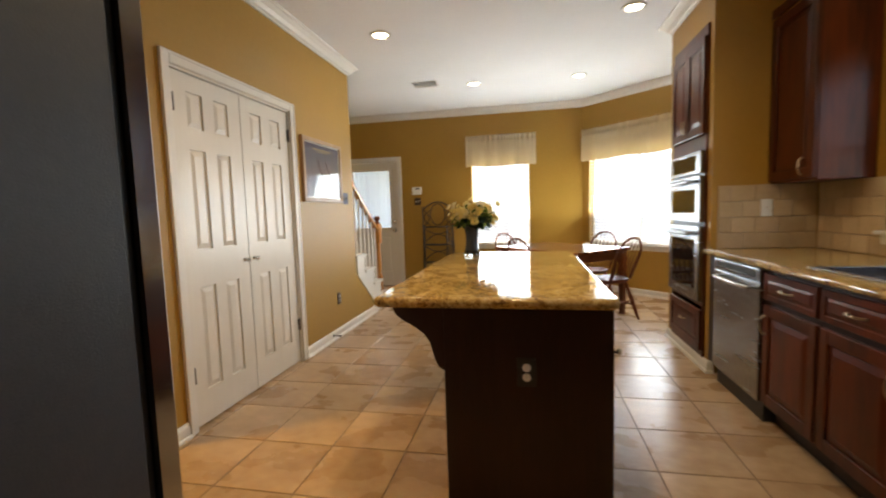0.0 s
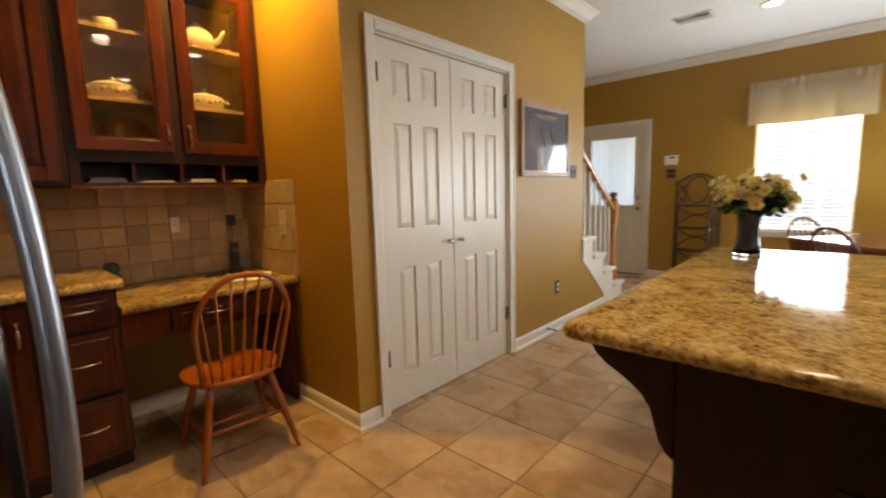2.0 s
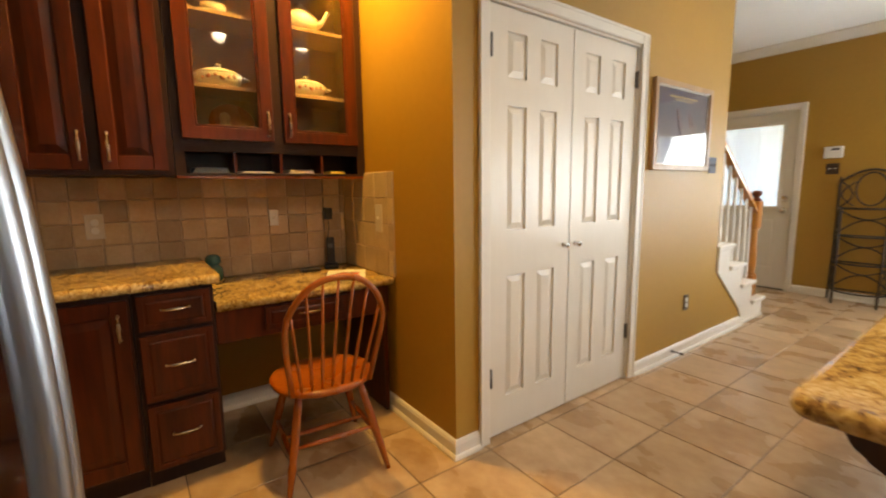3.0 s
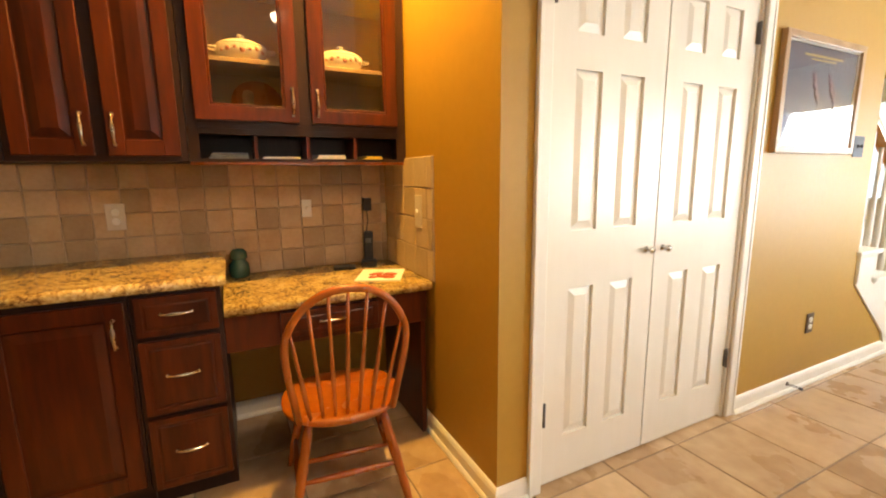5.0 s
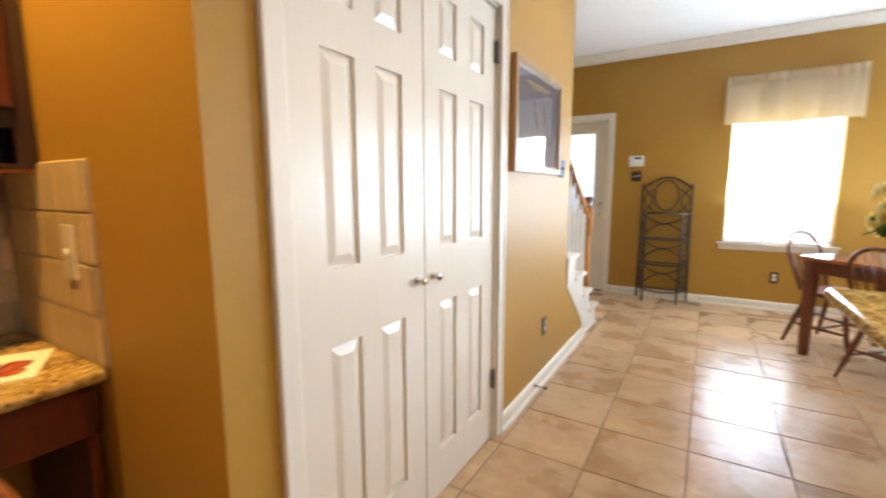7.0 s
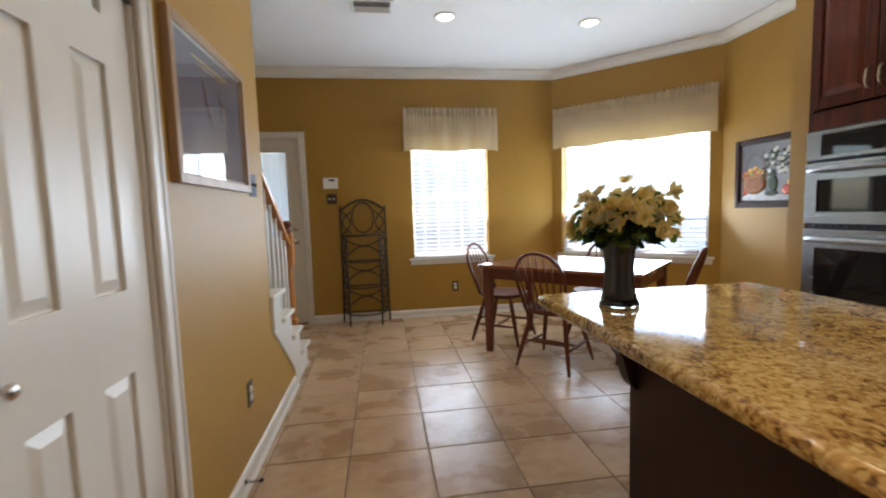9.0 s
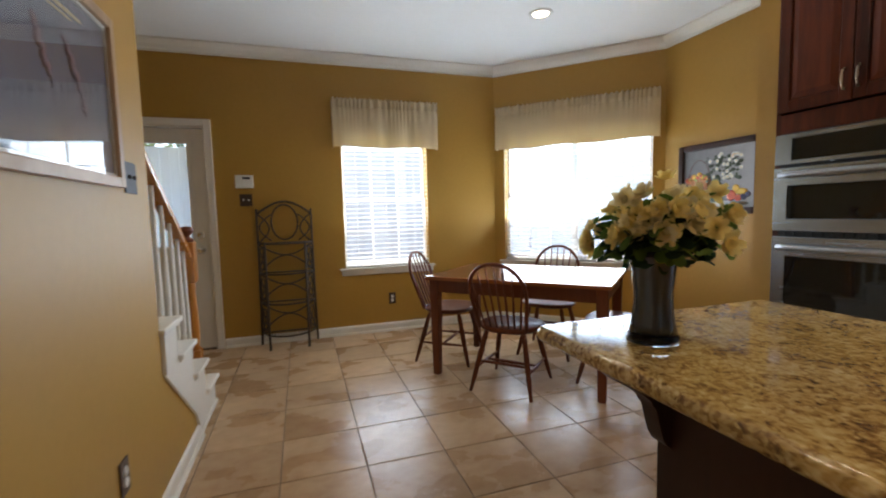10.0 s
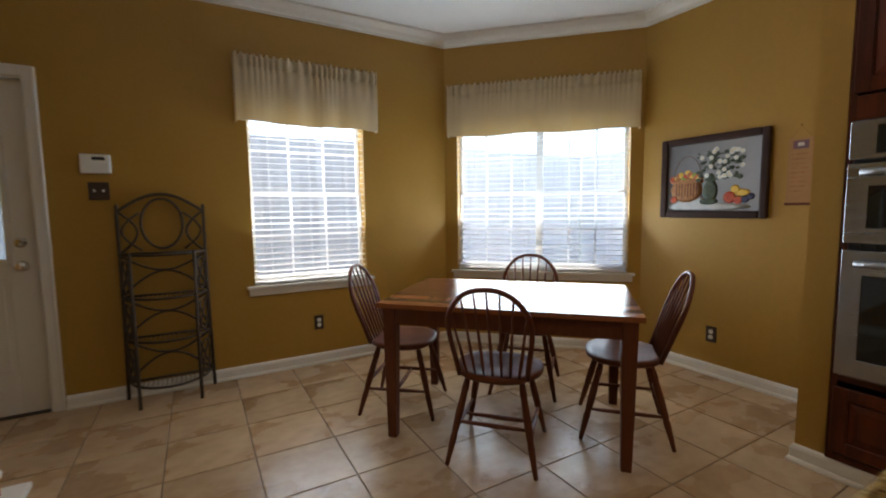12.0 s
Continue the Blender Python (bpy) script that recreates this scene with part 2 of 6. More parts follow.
M_WALL = mat("ochre_wall_paint", (0.385, 0.210, 0.028), 0.5, vary=(0.428, 0.240, 0.037), scale=1.2, grain=30, bump=0.25, bump_scale=160)
M_CEIL = mat("ceiling_paint", (0.84, 0.84, 0.83), 0.9, vary=(0.88, 0.88, 0.87), scale=2, grain=40, bump=0.8, bump_scale=45)
M_TRIM = mat("white_trim_paint", (0.76, 0.72, 0.64), 0.38, vary=(0.81, 0.77, 0.70), scale=3, grain=30, bump=0.08, bump_scale=80)
M_DOOR = mat("white_door_paint", (0.74, 0.69, 0.60), 0.32, vary=(0.79, 0.74, 0.66), scale=2, grain=25, bump=0.10, bump_scale=70, stretch=(1, 1, 0.2))
M_CHERRY = mat("dark_cherry_wood", (0.030, 0.0065, 0.0028), 0.33, vary=(0.128, 0.024, 0.0055), scale=5, grain=40, stretch=(1, 1, 0.12), bump=0.06, bump_scale=120, spread=0.12, coat=0.06)
M_CHERRY.node_tree.nodes["Principled BSDF"].inputs["Specular IOR Level"].default_value = 0.28
M_CHERRY_DK = mat("espresso_wood", (0.022, 0.010, 0.008), 0.44, vary=(0.044, 0.018, 0.012), scale=5, grain=50, stretch=(1, 1, 0.15), bump=0.05, bump_scale=120, coat=0.03)
M_CHERRY_DK.node_tree.nodes["Principled BSDF"].inputs["Specular IOR Level"].default_value = 0.25
M_GRANITE = granite_mat("golden_granite")
M_TILE = mat("floor_tile", (0.345, 0.205, 0.104), 0.28, vary=(0.57, 0.408, 0.245), scale=2.6, grain=13, bump=0.20, bump_scale=13, stretch=(1, 1.25, 1), spread=0.10, mid=0.48)
M_TILE.node_tree.nodes["Principled BSDF"].inputs["Specular IOR Level"].default_value = 0.32
M_GROUT = mat("tile_grout", (0.19, 0.13, 0.085), 0.9, vary=(0.24, 0.165, 0.11), scale=5, grain=60, bump=0.3, bump_scale=300)
M_STONE = mat("tumbled_backsplash_tile", (0.40, 0.265, 0.14), 0.5, vary=(0.53, 0.385, 0.23), scale=9, grain=60, bump=0.35, bump_scale=90, spread=0.27)
M_STONE2 = mat("honed_backsplash_tile", (0.47, 0.345, 0.20), 0.5, vary=(0.56, 0.43, 0.27), scale=9, grain=60, bump=0.3, bump_scale=90, spread=0.12)
M_SGROUT = mat("backsplash_grout", (0.47, 0.355, 0.24), 0.9, vary=(0.53, 0.41, 0.285), scale=6, grain=60, bump=0.3, bump_scale=300)
M_STEEL = mat("brushed_stainless_steel", (0.29, 0.30, 0.32), 0.26, 1.0, vary=(0.36, 0.37, 0.39), scale=3, grain=90, stretch=(1, 1, 14), bump=0.03, bump_scale=60)
M_HANDLE = mat("satin_steel_handle", (0.36, 0.37, 0.39), 0.36, 1.0, vary=(0.43, 0.44, 0.46), scale=6, grain=90, stretch=(1, 1, 0.2))
M_STEEL_V = mat("polished_steel_door", (0.42, 0.44, 0.48), 0.13, 1.0, vary=(0.50, 0.52, 0.56), scale=2, grain=40, stretch=(6, 6, 0.3))
M_DARKGREY = mat("dark_grey_appliance_paint", (0.046, 0.050, 0.060), 0.45, vary=(0.062, 0.066, 0.077), scale=2, grain=60, bump=0.25, bump_scale=350)
M_BLACK = mat("black_plastic", (0.012, 0.012, 0.013), 0.35, vary=(0.018, 0.018, 0.019), scale=5, grain=80)
M_BLACKGLASS = mat("black_oven_glass", (0.010, 0.011, 0.011), 0.04, vary=(0.014, 0.015, 0.015), scale=2, grain=10)
M_CHROME = mat("satin_nickel", (0.62, 0.58, 0.52), 0.2, 1.0, vary=(0.70, 0.66, 0.60), scale=20, grain=100)
M_BRASS = mat("antique_pewter", (0.45, 0.38, 0.28), 0.28, 1.0, vary=(0.55, 0.47, 0.35), scale=30, grain=120)
M_OAK = mat("orange_oak_wood", (0.40, 0.105, 0.014), 0.27, vary=(0.27, 0.062, 0.010), scale=6, grain=60, stretch=(1, 1, 0.15), bump=0.06, bump_scale=120, coat=0.3)
M_RAILOAK = mat("golden_oak_rail_wood", (0.52, 0.21, 0.035), 0.28, vary=(0.42, 0.155, 0.024), scale=6, grain=60, stretch=(1, 1, 0.15), bump=0.06, bump_scale=120, coat=0.3)
M_CHAIR = mat("mahogany_chair_wood", (0.165, 0.046, 0.017), 0.48, vary=(0.10, 0.026, 0.011), scale=8, grain=60, stretch=(1, 1, 0.2), bump=0.05, bump_scale=120, coat=0.12)
M_TABLE = mat("dark_mahogany_table_wood", (0.055, 0.016, 0.008), 0.20, vary=(0.11, 0.034, 0.014), scale=3, grain=40, stretch=(1, 0.08, 1), bump=0.04, bump_scale=120, spread=0.30, coat=0.05)
M_TABLE2 = mat("amber_mahogany_table_wood", (0.20, 0.062, 0.020), 0.20, vary=(0.28, 0.095, 0.032), scale=3, grain=40, stretch=(1, 0.08, 1), bump=0.04, bump_scale=120, spread=0.2, coat=0.05)
for table_wood in (M_TABLE, M_TABLE2, M_CHAIR):
    table_wood.node_tree.nodes["Principled BSDF"].inputs["Specular IOR Level"].default_value = 0.24
M_IRON = mat("dark_wrought_iron", (0.060, 0.044, 0.030), 0.55, 0.35, vary=(0.085, 0.062, 0.042), scale=30, grain=150, bump=0.2, bump_scale=200)
M_BLIND = mat("white_blind_slat", (0.82, 0.82, 0.81), 0.45, vary=(0.86, 0.86, 0.85), scale=5, grain=50)
M_VINYL = mat("white_window_vinyl", (0.80, 0.80, 0.79), 0.4, vary=(0.84, 0.84, 0.83), scale=4, grain=50)
M_GLASS = glass_mat("window_glass")
M_CABGLASS = glass_mat("cabinet_glass", share=0.92)
M_PLASTIC = mat("white_plastic", (0.78, 0.77, 0.73), 0.4, vary=(0.82, 0.81, 0.78), scale=10, grain=80)
M_LAMP = glow("lamp_bulb_glow", (1.0, 0.86, 0.66), 3)
M_FABRIC = mat("cream_linen", (0.62, 0.55, 0.42), 0.95, vary=(0.70, 0.63, 0.50), scale=6, grain=220, bump=0.5, bump_scale=420)


# ---- room shell ----
CEIL = 2.76
BACK, WEST = 8.67, -2.54
A, B = Vector((0.12, 8.67, 0)), Vector((1.33, 7.50, 0))
BAY = math.degrees(math.atan2(B.y - A.y, B.x - A.x))
BAYL = (B - A).length
EAST, BOXX, BOX0, BOX1, SIDE = 1.33, 0.57, 5.19, 6.085, 1.22
ALC = 3.72
TFAR, TNEAR = 5.965, 5.262
DOORX0, DOORX1, DOORZ = -3.655, -2.735, 2.04
WX0, WX1, WZ0, WZ1 = -1.555, -0.637, 0.68, 2.06
BU0, BU1 = 0.095, 1.60
PY0, PY1 = 3.916, 5.102
SX = -2.545
SKIRT = [(6.33, 0.80), (6.33, 0.55), (6.82, 0.16), (6.90, 0.0)]


def structure(ob, label, category="wall"):
    return tagged(ob, label, category, kind="structure")


floor = structure(box("floor", None, M_GROUT, (-3.80, -0.6, -0.12), (1.6, 8.82, -0.004), 0), "beige ceramic tile floor with dark thin grout", "floor")
structure(box("ceiling", None, M_CEIL, (-3.95, -0.75, CEIL), (1.6, 8.95, CEIL + 0.12), 0), "white textured ceiling", "ceiling")

north = boxes("wall_north", None, M_WALL, [
    ((-3.95, BACK, 0), (DOORX0, BACK + 0.15, CEIL)), ((DOORX0, BACK, DOORZ), (DOORX1, BACK + 0.15, CEIL)),
    ((DOORX1, BACK, 0), (WX0, BACK + 0.15, CEIL)), ((WX0, BACK, 0), (WX1, BACK + 0.15, WZ0)),
    ((WX0, BACK, WZ1), (WX1, BACK + 0.15, CEIL)), ((WX1, BACK, 0), (A.x + 0.03, BACK + 0.15, CEIL))])
structure(north, "ochre painted wall with a window and an exterior door")
bay = boxes("wall_bay", None, M_WALL, [
    ((0, 0, 0), (BU0, 0.15, CEIL)), ((BU1, 0, 0), (BAYL, 0.15, CEIL)),
    ((BU0, 0, 0), (BU1, 0.15, WZ0)), ((BU0, 0, WZ1), (BU1, 0.15, CEIL))])
bay.matrix_basis = pose(A.x, A.y, 0, 0, 0, BAY)
structure(bay, "ochre painted slanted wall with a wide window")
structure(box("wall_east", None, M_WALL, (EAST, BOX1, 0), (EAST + 0.15, B.y + 0.06, CEIL), 0), "ochre painted wall with a framed picture")
tower_box = boxes("wall_oven_niche", None, M_WALL, [
    ((BOXX, BOX0, 0), (EAST, TNEAR - 0.006, CEIL)), ((BOXX, TFAR + 0.006, 0), (EAST + 0.15, BOX1, CEIL)),
    ((BOXX, TNEAR - 0.006, 2.40), (EAST, TFAR + 0.006, CEIL)), ((EAST - 0.06, TNEAR - 0.006, 0), (EAST, TFAR + 0.006, 2.40))])
structure(tower_box, "ochre painted wall box round the built-in ovens")
RW0, RW1, RWZ0, RWZ1 = 3.05, 4.62, 1.03, 2.05
side = boxes("wall_side", None, M_WALL, [
    ((SIDE, -0.6, 0), (SIDE + 0.15, RW0, CEIL)), ((SIDE, RW1, 0), (SIDE + 0.15, BOX0, CEIL)),
    ((SIDE, RW0, 0), (SIDE + 0.15, RW1, RWZ0)), ((SIDE, RW0, RWZ1), (SIDE + 0.15, RW1, CEIL))])
structure(side, "ochre painted wall behind the sink counter")
structure(box("wall_south", None, M_WALL, (-3.95, -0.75, 0), (1.37, -0.6, CEIL), 0), "plain ochre wall")
structure(box("wall_fridge", None, M_WALL, (-3.68, 1.50, 0), (-1.30, 1.62, CEIL), 0), "ochre wall behind the refrigerator")
structure(box("wall_alcove", None, M_WALL, (-3.83, -0.6, 0), (-3.68, ALC + 0.12, CEIL), 0), "ochre wall behind the desk")
structure(box("wall_alcove_side", None, M_WALL, (-3.68, ALC, 0), (WEST - 0.12, ALC + 0.12, CEIL), 0), "orange-lit ochre wall beside the desk")

# the pantry wall, cut away along the stair
bm = bmesh.new()
add_box(bm, (WEST - 0.12, ALC, 0), (WEST, PY0, CEIL))
add_box(bm, (WEST - 0.12, PY0, 2.04), (WEST, PY1, CEIL))
outline = [(PY1, 0.0)] + [(6.90, 0.0), (6.82, 0.16), (6.33, 0.55), (6.33, CEIL), (PY1, CEIL)]
add_prism(bm, outline, WEST - 0.12, WEST, "x")
structure(finish("wall_west", bm, M_WALL), "ochre painted wall with double pantry doors")
structure(box("wall_pantry_inside", None, M_WALL, (-3.4, ALC + 0.12, 0), (-3.3, 5.2, CEIL), 0), "plain wall inside the pantry")
structure(box("wall_stair", None, M_WALL, (-3.95, ALC + 0.12, 0), (-3.80, BACK, CEIL), 0), "plain wall along the stair")

# crown moulding and baseboards
CROWN = [(0, 0), (0.012, 0), (0.012, 0.014), (0.030, 0.022), (0.045, 0.048), (0.075, 0.072), (0.090, 0.078), (0.090, 0.094), (0, 0.094)]
BASE = [(0, 0), (0.026, 0), (0.026, 0.010), (0.020, 0.020), (0.014, 0.022), (0.014, 0.066), (0.009, 0.080), (0.004, 0.086), (0, 0.088)]


def trim_run(name, outline, pts, z, label):
    bm = bmesh.new()
    add_sweep(bm, outline, [(x, y, z) for x, y in pts])
    return tagged(finish(name, bm, M_TRIM), label, "trim", kind="structure")


def rev(o):
    return [(-a, b) for a, b in o]


trim_run("crown_moulding", CROWN, [(-3.80, BACK), (A.x, BACK), (B.x, B.y), (EAST, BOX1), (BOXX, BOX1), (BOXX, BOX0), (SIDE, BOX0), (SIDE, -0.6)], CEIL - 0.094, "white crown moulding under the ceiling")
trim_run("crown_moulding", CROWN, [(-3.68, 1.62), (-3.68, ALC), (WEST, ALC), (WEST, 6.33), (-2.66, 6.33)], CEIL - 0.094, "white crown moulding above the pantry")
trim_run("baseboard", BASE, [(-2.668, BACK), (A.x, BACK), (B.x, B.y), (EAST, BOX1), (BOXX, BOX1), (BOXX, BOX0), (BOXX + 0.03, BOX0)], 0, "white baseboard")
trim_run("baseboard", BASE, [(-3.68, 2.86), (-3.68, ALC), (WEST, ALC), (WEST, PY0 - 0.063)], 0, "white baseboard")
trim_run("baseboard", BASE, [(WEST, PY1 + 0.063), (WEST, 6.885)], 0, "white baseboard")

# ---- recessed lights ----
def recessed_light(x, y, watts, angle=150, color=(1.0, 0.83, 0.62)):
    t = thing("recessed_light", "round white recessed ceiling light, switched on", "ceiling light", x, y, CEIL, group="recessed lights")
    lathe("trim_ring", t, M_PLASTIC, [(0.068, -0.001), (0.068, -0.012), (0.092, -0.010), (0.095, -0.003), (0.095, -0.001)], 28)
    lathe("bulb", t, M_LAMP, [(0.001, -0.002), (0.066, -0.002), (0.060, -0.007), (0.001, -0.009)], 24, label="glowing warm bulb")
    spot(x, y, CEIL - 0.03, watts, angle, color)
    return t


recessed_light(-1.92, 5.63, 0.8)
recessed_light(-1.31, 7.33, 1.1)
recessed_light(0.16, 5.65, 0.5)
recessed_light(-0.07, 7.36, 1.1)
recessed_light(-0.76, 3.48, 5.2, 155, (1.0, 0.76, 0.48))
recessed_light(-0.72, 4.30, 3.6, 150, (1.0, 0.76, 0.48))
recessed_light(-3.02, 3.42, 18, 140, (1.0, 0.59, 0.13))
recessed_light(0.88, 4.00, 1.1)

# ---- panelled doors, pulls and plates ----
def panel_door(parent, material, w, h, cols, rows, m, thick=0.035, sunk=0.011, raise_by=0.008, slope=0.022, name="frame", joint=0.003):
    """A slab with stiles and rails standing proud of sunk, raised-field panels; its front looks to -y."""
    bm = bmesh.new()
    add_box(bm, (0, sunk, 0), (w, thick, h))
    xs = [0] + [v for c in cols for v in c] + [w]
    for a, b in zip(xs[0::2], xs[1::2]):
        add_box(bm, (a, 0, 0), (b, sunk, h), joint)
    zs = [0] + [v for r in rows for v in r] + [h]
    for c in cols:
        for a, b in zip(zs[0::2], zs[1::2]):
            add_box(bm, (c[0] - (0.002 if joint else 0), 0.0004 if joint else 0, a), (c[1] + (0.002 if joint else 0), sunk, b), joint)
    bmesh.ops.transform(bm, matrix=m, verts=bm.verts)
    ob = part(name, bm, material, parent)
    for c in cols:
        for r in rows:
            bm = bmesh.new()
            g = 0.006
            s = slope
            lo = [bm.verts.new((x, sunk - 0.0005, z)) for x, z in ((c[0] + g, r[0] + g), (c[1] - g, r[0] + g), (c[1] - g, r[1] - g), (c[0] + g, r[1] - g))]
            hi = [bm.verts.new((x, sunk - raise_by, z)) for x, z in ((c[0] + g + s, r[0] + g + s), (c[1] - g - s, r[0] + g + s), (c[1] - g - s, r[1] - g - s), (c[0] + g + s, r[1] - g - s))]
            bm.faces.new(hi)
            for k in range(4):
                bm.faces.new((lo[k], lo[(k + 1) % 4], hi[(k + 1) % 4], hi[k]))
            bm.faces.new(lo[::-1])
            bmesh.ops.transform(bm, matrix=m, verts=bm.verts)
            part("panel", bm, material, parent)
    return ob


def pull(parent, m, length=0.10, upright=True, material=None):
    """A bowed cabinet pull with a thicker grip and two posts."""
    bm = bmesh.new()
    pts, rad = [], []
    for k in range(13):
        t = k / 12 * 2 - 1
        pts.append((0, -0.026 + 0.016 * t * t * t * t, t * length / 2) if upright else (t * length / 2, -0.026 + 0.016 * t * t * t * t, 0))
        rad.append(0.0045 + 0.0025 * max(0, 1 - (abs(t) / 0.55) ** 2))
    add_tube(bm, pts, rad, 8)
    for s in (-1, 1):
        e = length / 2 * 0.96 * s
        add_tube(bm, [(0, 0, e), (0, -0.014, e)] if upright else [(e, 0, 0), (e, -0.014, 0)], 0.006, 8)
    bmesh.ops.transform(bm, matrix=m, verts=bm.verts)
    return part("handle", bm, material or M_BRASS, parent, "pewter bow handle")


def wall_plate(name, label, category, x, y, z, rz, material, kind="outlet", w=0.072, h=0.116):
    t = thing(name, label, category, x, y, z, rz)
    box("plate", t, material, (-w / 2, -0.006, -h / 2), (w / 2, 0, h / 2), 0.003, seg=2)
    face = M_PLASTIC if kind == "outlet" else material
    if kind == "outlet":
        for s in (-1, 1):
            bm = bmesh.new()
            add_lathe(bm, [(0.0165, 0.0), (0.0165, 0.003), (0.015, 0.0042)], 16, pose(0, -0.006, s * 0.0195, 90, 0, 0))
            add_box(bm, (-0.007, -0.0108, s * 0.0195 - 0.001), (-0.005, -0.0098, s * 0.0195 + 0.008))
            add_box(bm, (0.005, -0.0108, s * 0.0195 - 0.001), (0.007, -0.0098, s * 0.0195 + 0.008))
            part("socket", bm, face, t, "white socket")
    else:
        n = max(1, round(w / 0.06))
        for k in range(n):
            cx = (k - (n - 1) / 2) * 0.046
            box("toggle", t, material if material is M_GREYPLATE else M_PLASTIC if material is not M_PLASTIC else M_TRIM, (cx - 0.006, -0.016, -0.006), (cx + 0.006, -0.006, 0.010), 0.002, m=None)
    return t


# ---- island ----
island = thing("kitchen_island", "dark-stained wooden kitchen island with curved corbels", "kitchen island", -0.84, 4.42)
IX0, IX1, IY0, IY1, IZ = -0.178, 0.478, -0.87, 0.75, 0.828
box("body", island, M_CHERRY_DK, (IX0, IY0, 0.0), (IX1, IY1, IZ), 0.004)


def corbel(name, m):
    bm = bmesh.new()
    keys = [Vector((x, z)) for x, z in ((-0.212, 0.838), (-0.186, 0.800), (-0.118, 0.760), (-0.066, 0.716), (-0.045, 0.654), (-0.028, 0.605), (0.0, 0.580))]
    pts = [(0, 0.850), (-0.212, 0.850)]
    for k in range(len(keys) - 1):
        p0, p1, p2, p3 = keys[max(0, k - 1)], keys[k], keys[k + 1], keys[min(len(keys) - 1, k + 2)]
        for j in range(5):
            u = j / 5
            q = 0.5 * (2 * p1 + (p2 - p0) * u + (2 * p0 - 5 * p1 + 4 * p2 - p3) * u * u + (3 * p1 - p0 - 3 * p2 + p3) * u ** 3)
            pts.append((q.x, q.y))
    pts.append((0, 0.580))
    add_prism(bm, pts, -0.028, 0.028, "y")
    bmesh.ops.bevel(bm, geom=[e for e in bm.edges if abs(e.verts[0].co.y - e.verts[1].co.y) < 1e-6], offset=0.004, segments=1, affect="EDGES")
    bmesh.ops.transform(bm, matrix=m, verts=bm.verts)
    return part("corbel", bm, M_CHERRY_DK, island)


for yy in (IY0 + 0.03, -0.05, IY1 - 0.03):
    corbel("corbel", pose(IX0, yy, IZ - 0.85))
corbel("corbel", pose(0.12, IY1, IZ - 0.85, 0, 0, -90))
lathe("knob", island, M_CHROME, [(0.006, 0), (0.005, 0.012), (0.012, 0.018), (0.013, 0.024), (0.008, 0.028), (0.001, 0.029)], 14, pose(IX1, IY0 + 0.03, 0.65, 0, 90, 0), "small satin nickel knob")
top = thing("granite_countertop", "polished golden brown granite countertop on the island", "countertop", -0.84, 4.42, IZ)
SLX0, SLX1, SLY0, SLY1, SLR = -0.46, 0.495, -0.930, 0.955, 0.0215
box("slab", top, M_GRANITE, (SLX0 + SLR, SLY0 + SLR, 0), (SLX1 - SLR, SLY1 - SLR, 2 * SLR), 0)
corner = 0.022
ring = []
for cx, cy, a0 in ((SLX1 - SLR - corner, SLY1 - SLR - corner, 0), (SLX0 + SLR + corner, SLY1 - SLR - corner, 90), (SLX0 + SLR + corner, SLY0 + SLR + corner, 180), (SLX1 - SLR - corner, SLY0 + SLR + corner, 270)):
    ring += [(cx + corner * math.cos(radians(a0 + 22.5 * k)), cy + corner * math.sin(radians(a0 + 22.5 * k)), SLR) for k in range(5)]
tube("bullnose_edge", top, M_GRANITE, ring, SLR, 16, True)


# ---- pantry double doors ----
def casing(name, label, y0, y1, z1, m, w=0.062):
    bm = bmesh.new()
    add_box(bm, (y0 - w, -0.018, 0), (y0, 0, z1 + w), 0.005)
    add_box(bm, (y1, -0.018, 0), (y1 + w, 0, z1 + w), 0.005)
    add_box(bm, (y0, -0.0178, z1), (y1, 0, z1 + w), 0.005)
    add_box(bm, (y0 - w, -0.022, 0), (y0 - w + 0.016, -0.017, z1 + w), 0.002)
    add_box(bm, (y1 + w - 0.016, -0.022, 0), (y1 + w, -0.017, z1 + w), 0.002)
    add_box(bm, (y0 - w + 0.016, -0.022, z1 + w - 0.016), (y1 + w - 0.016, -0.017, z1 + w), 0.002)
    add_box(bm, (y0, 0, 0), (y0 + 0.012, 0.115, z1 - 0.012))
    add_box(bm, (y1 - 0.012, 0, 0), (y1, 0.115, z1 - 0.012))
    add_box(bm, (y0, 0, z1 - 0.012), (y1, 0.115, z1))
    ob = finish(name, bm, M_TRIM)
    ob.matrix_basis = m
    return tagged(ob, label, "door frame", kind="structure")


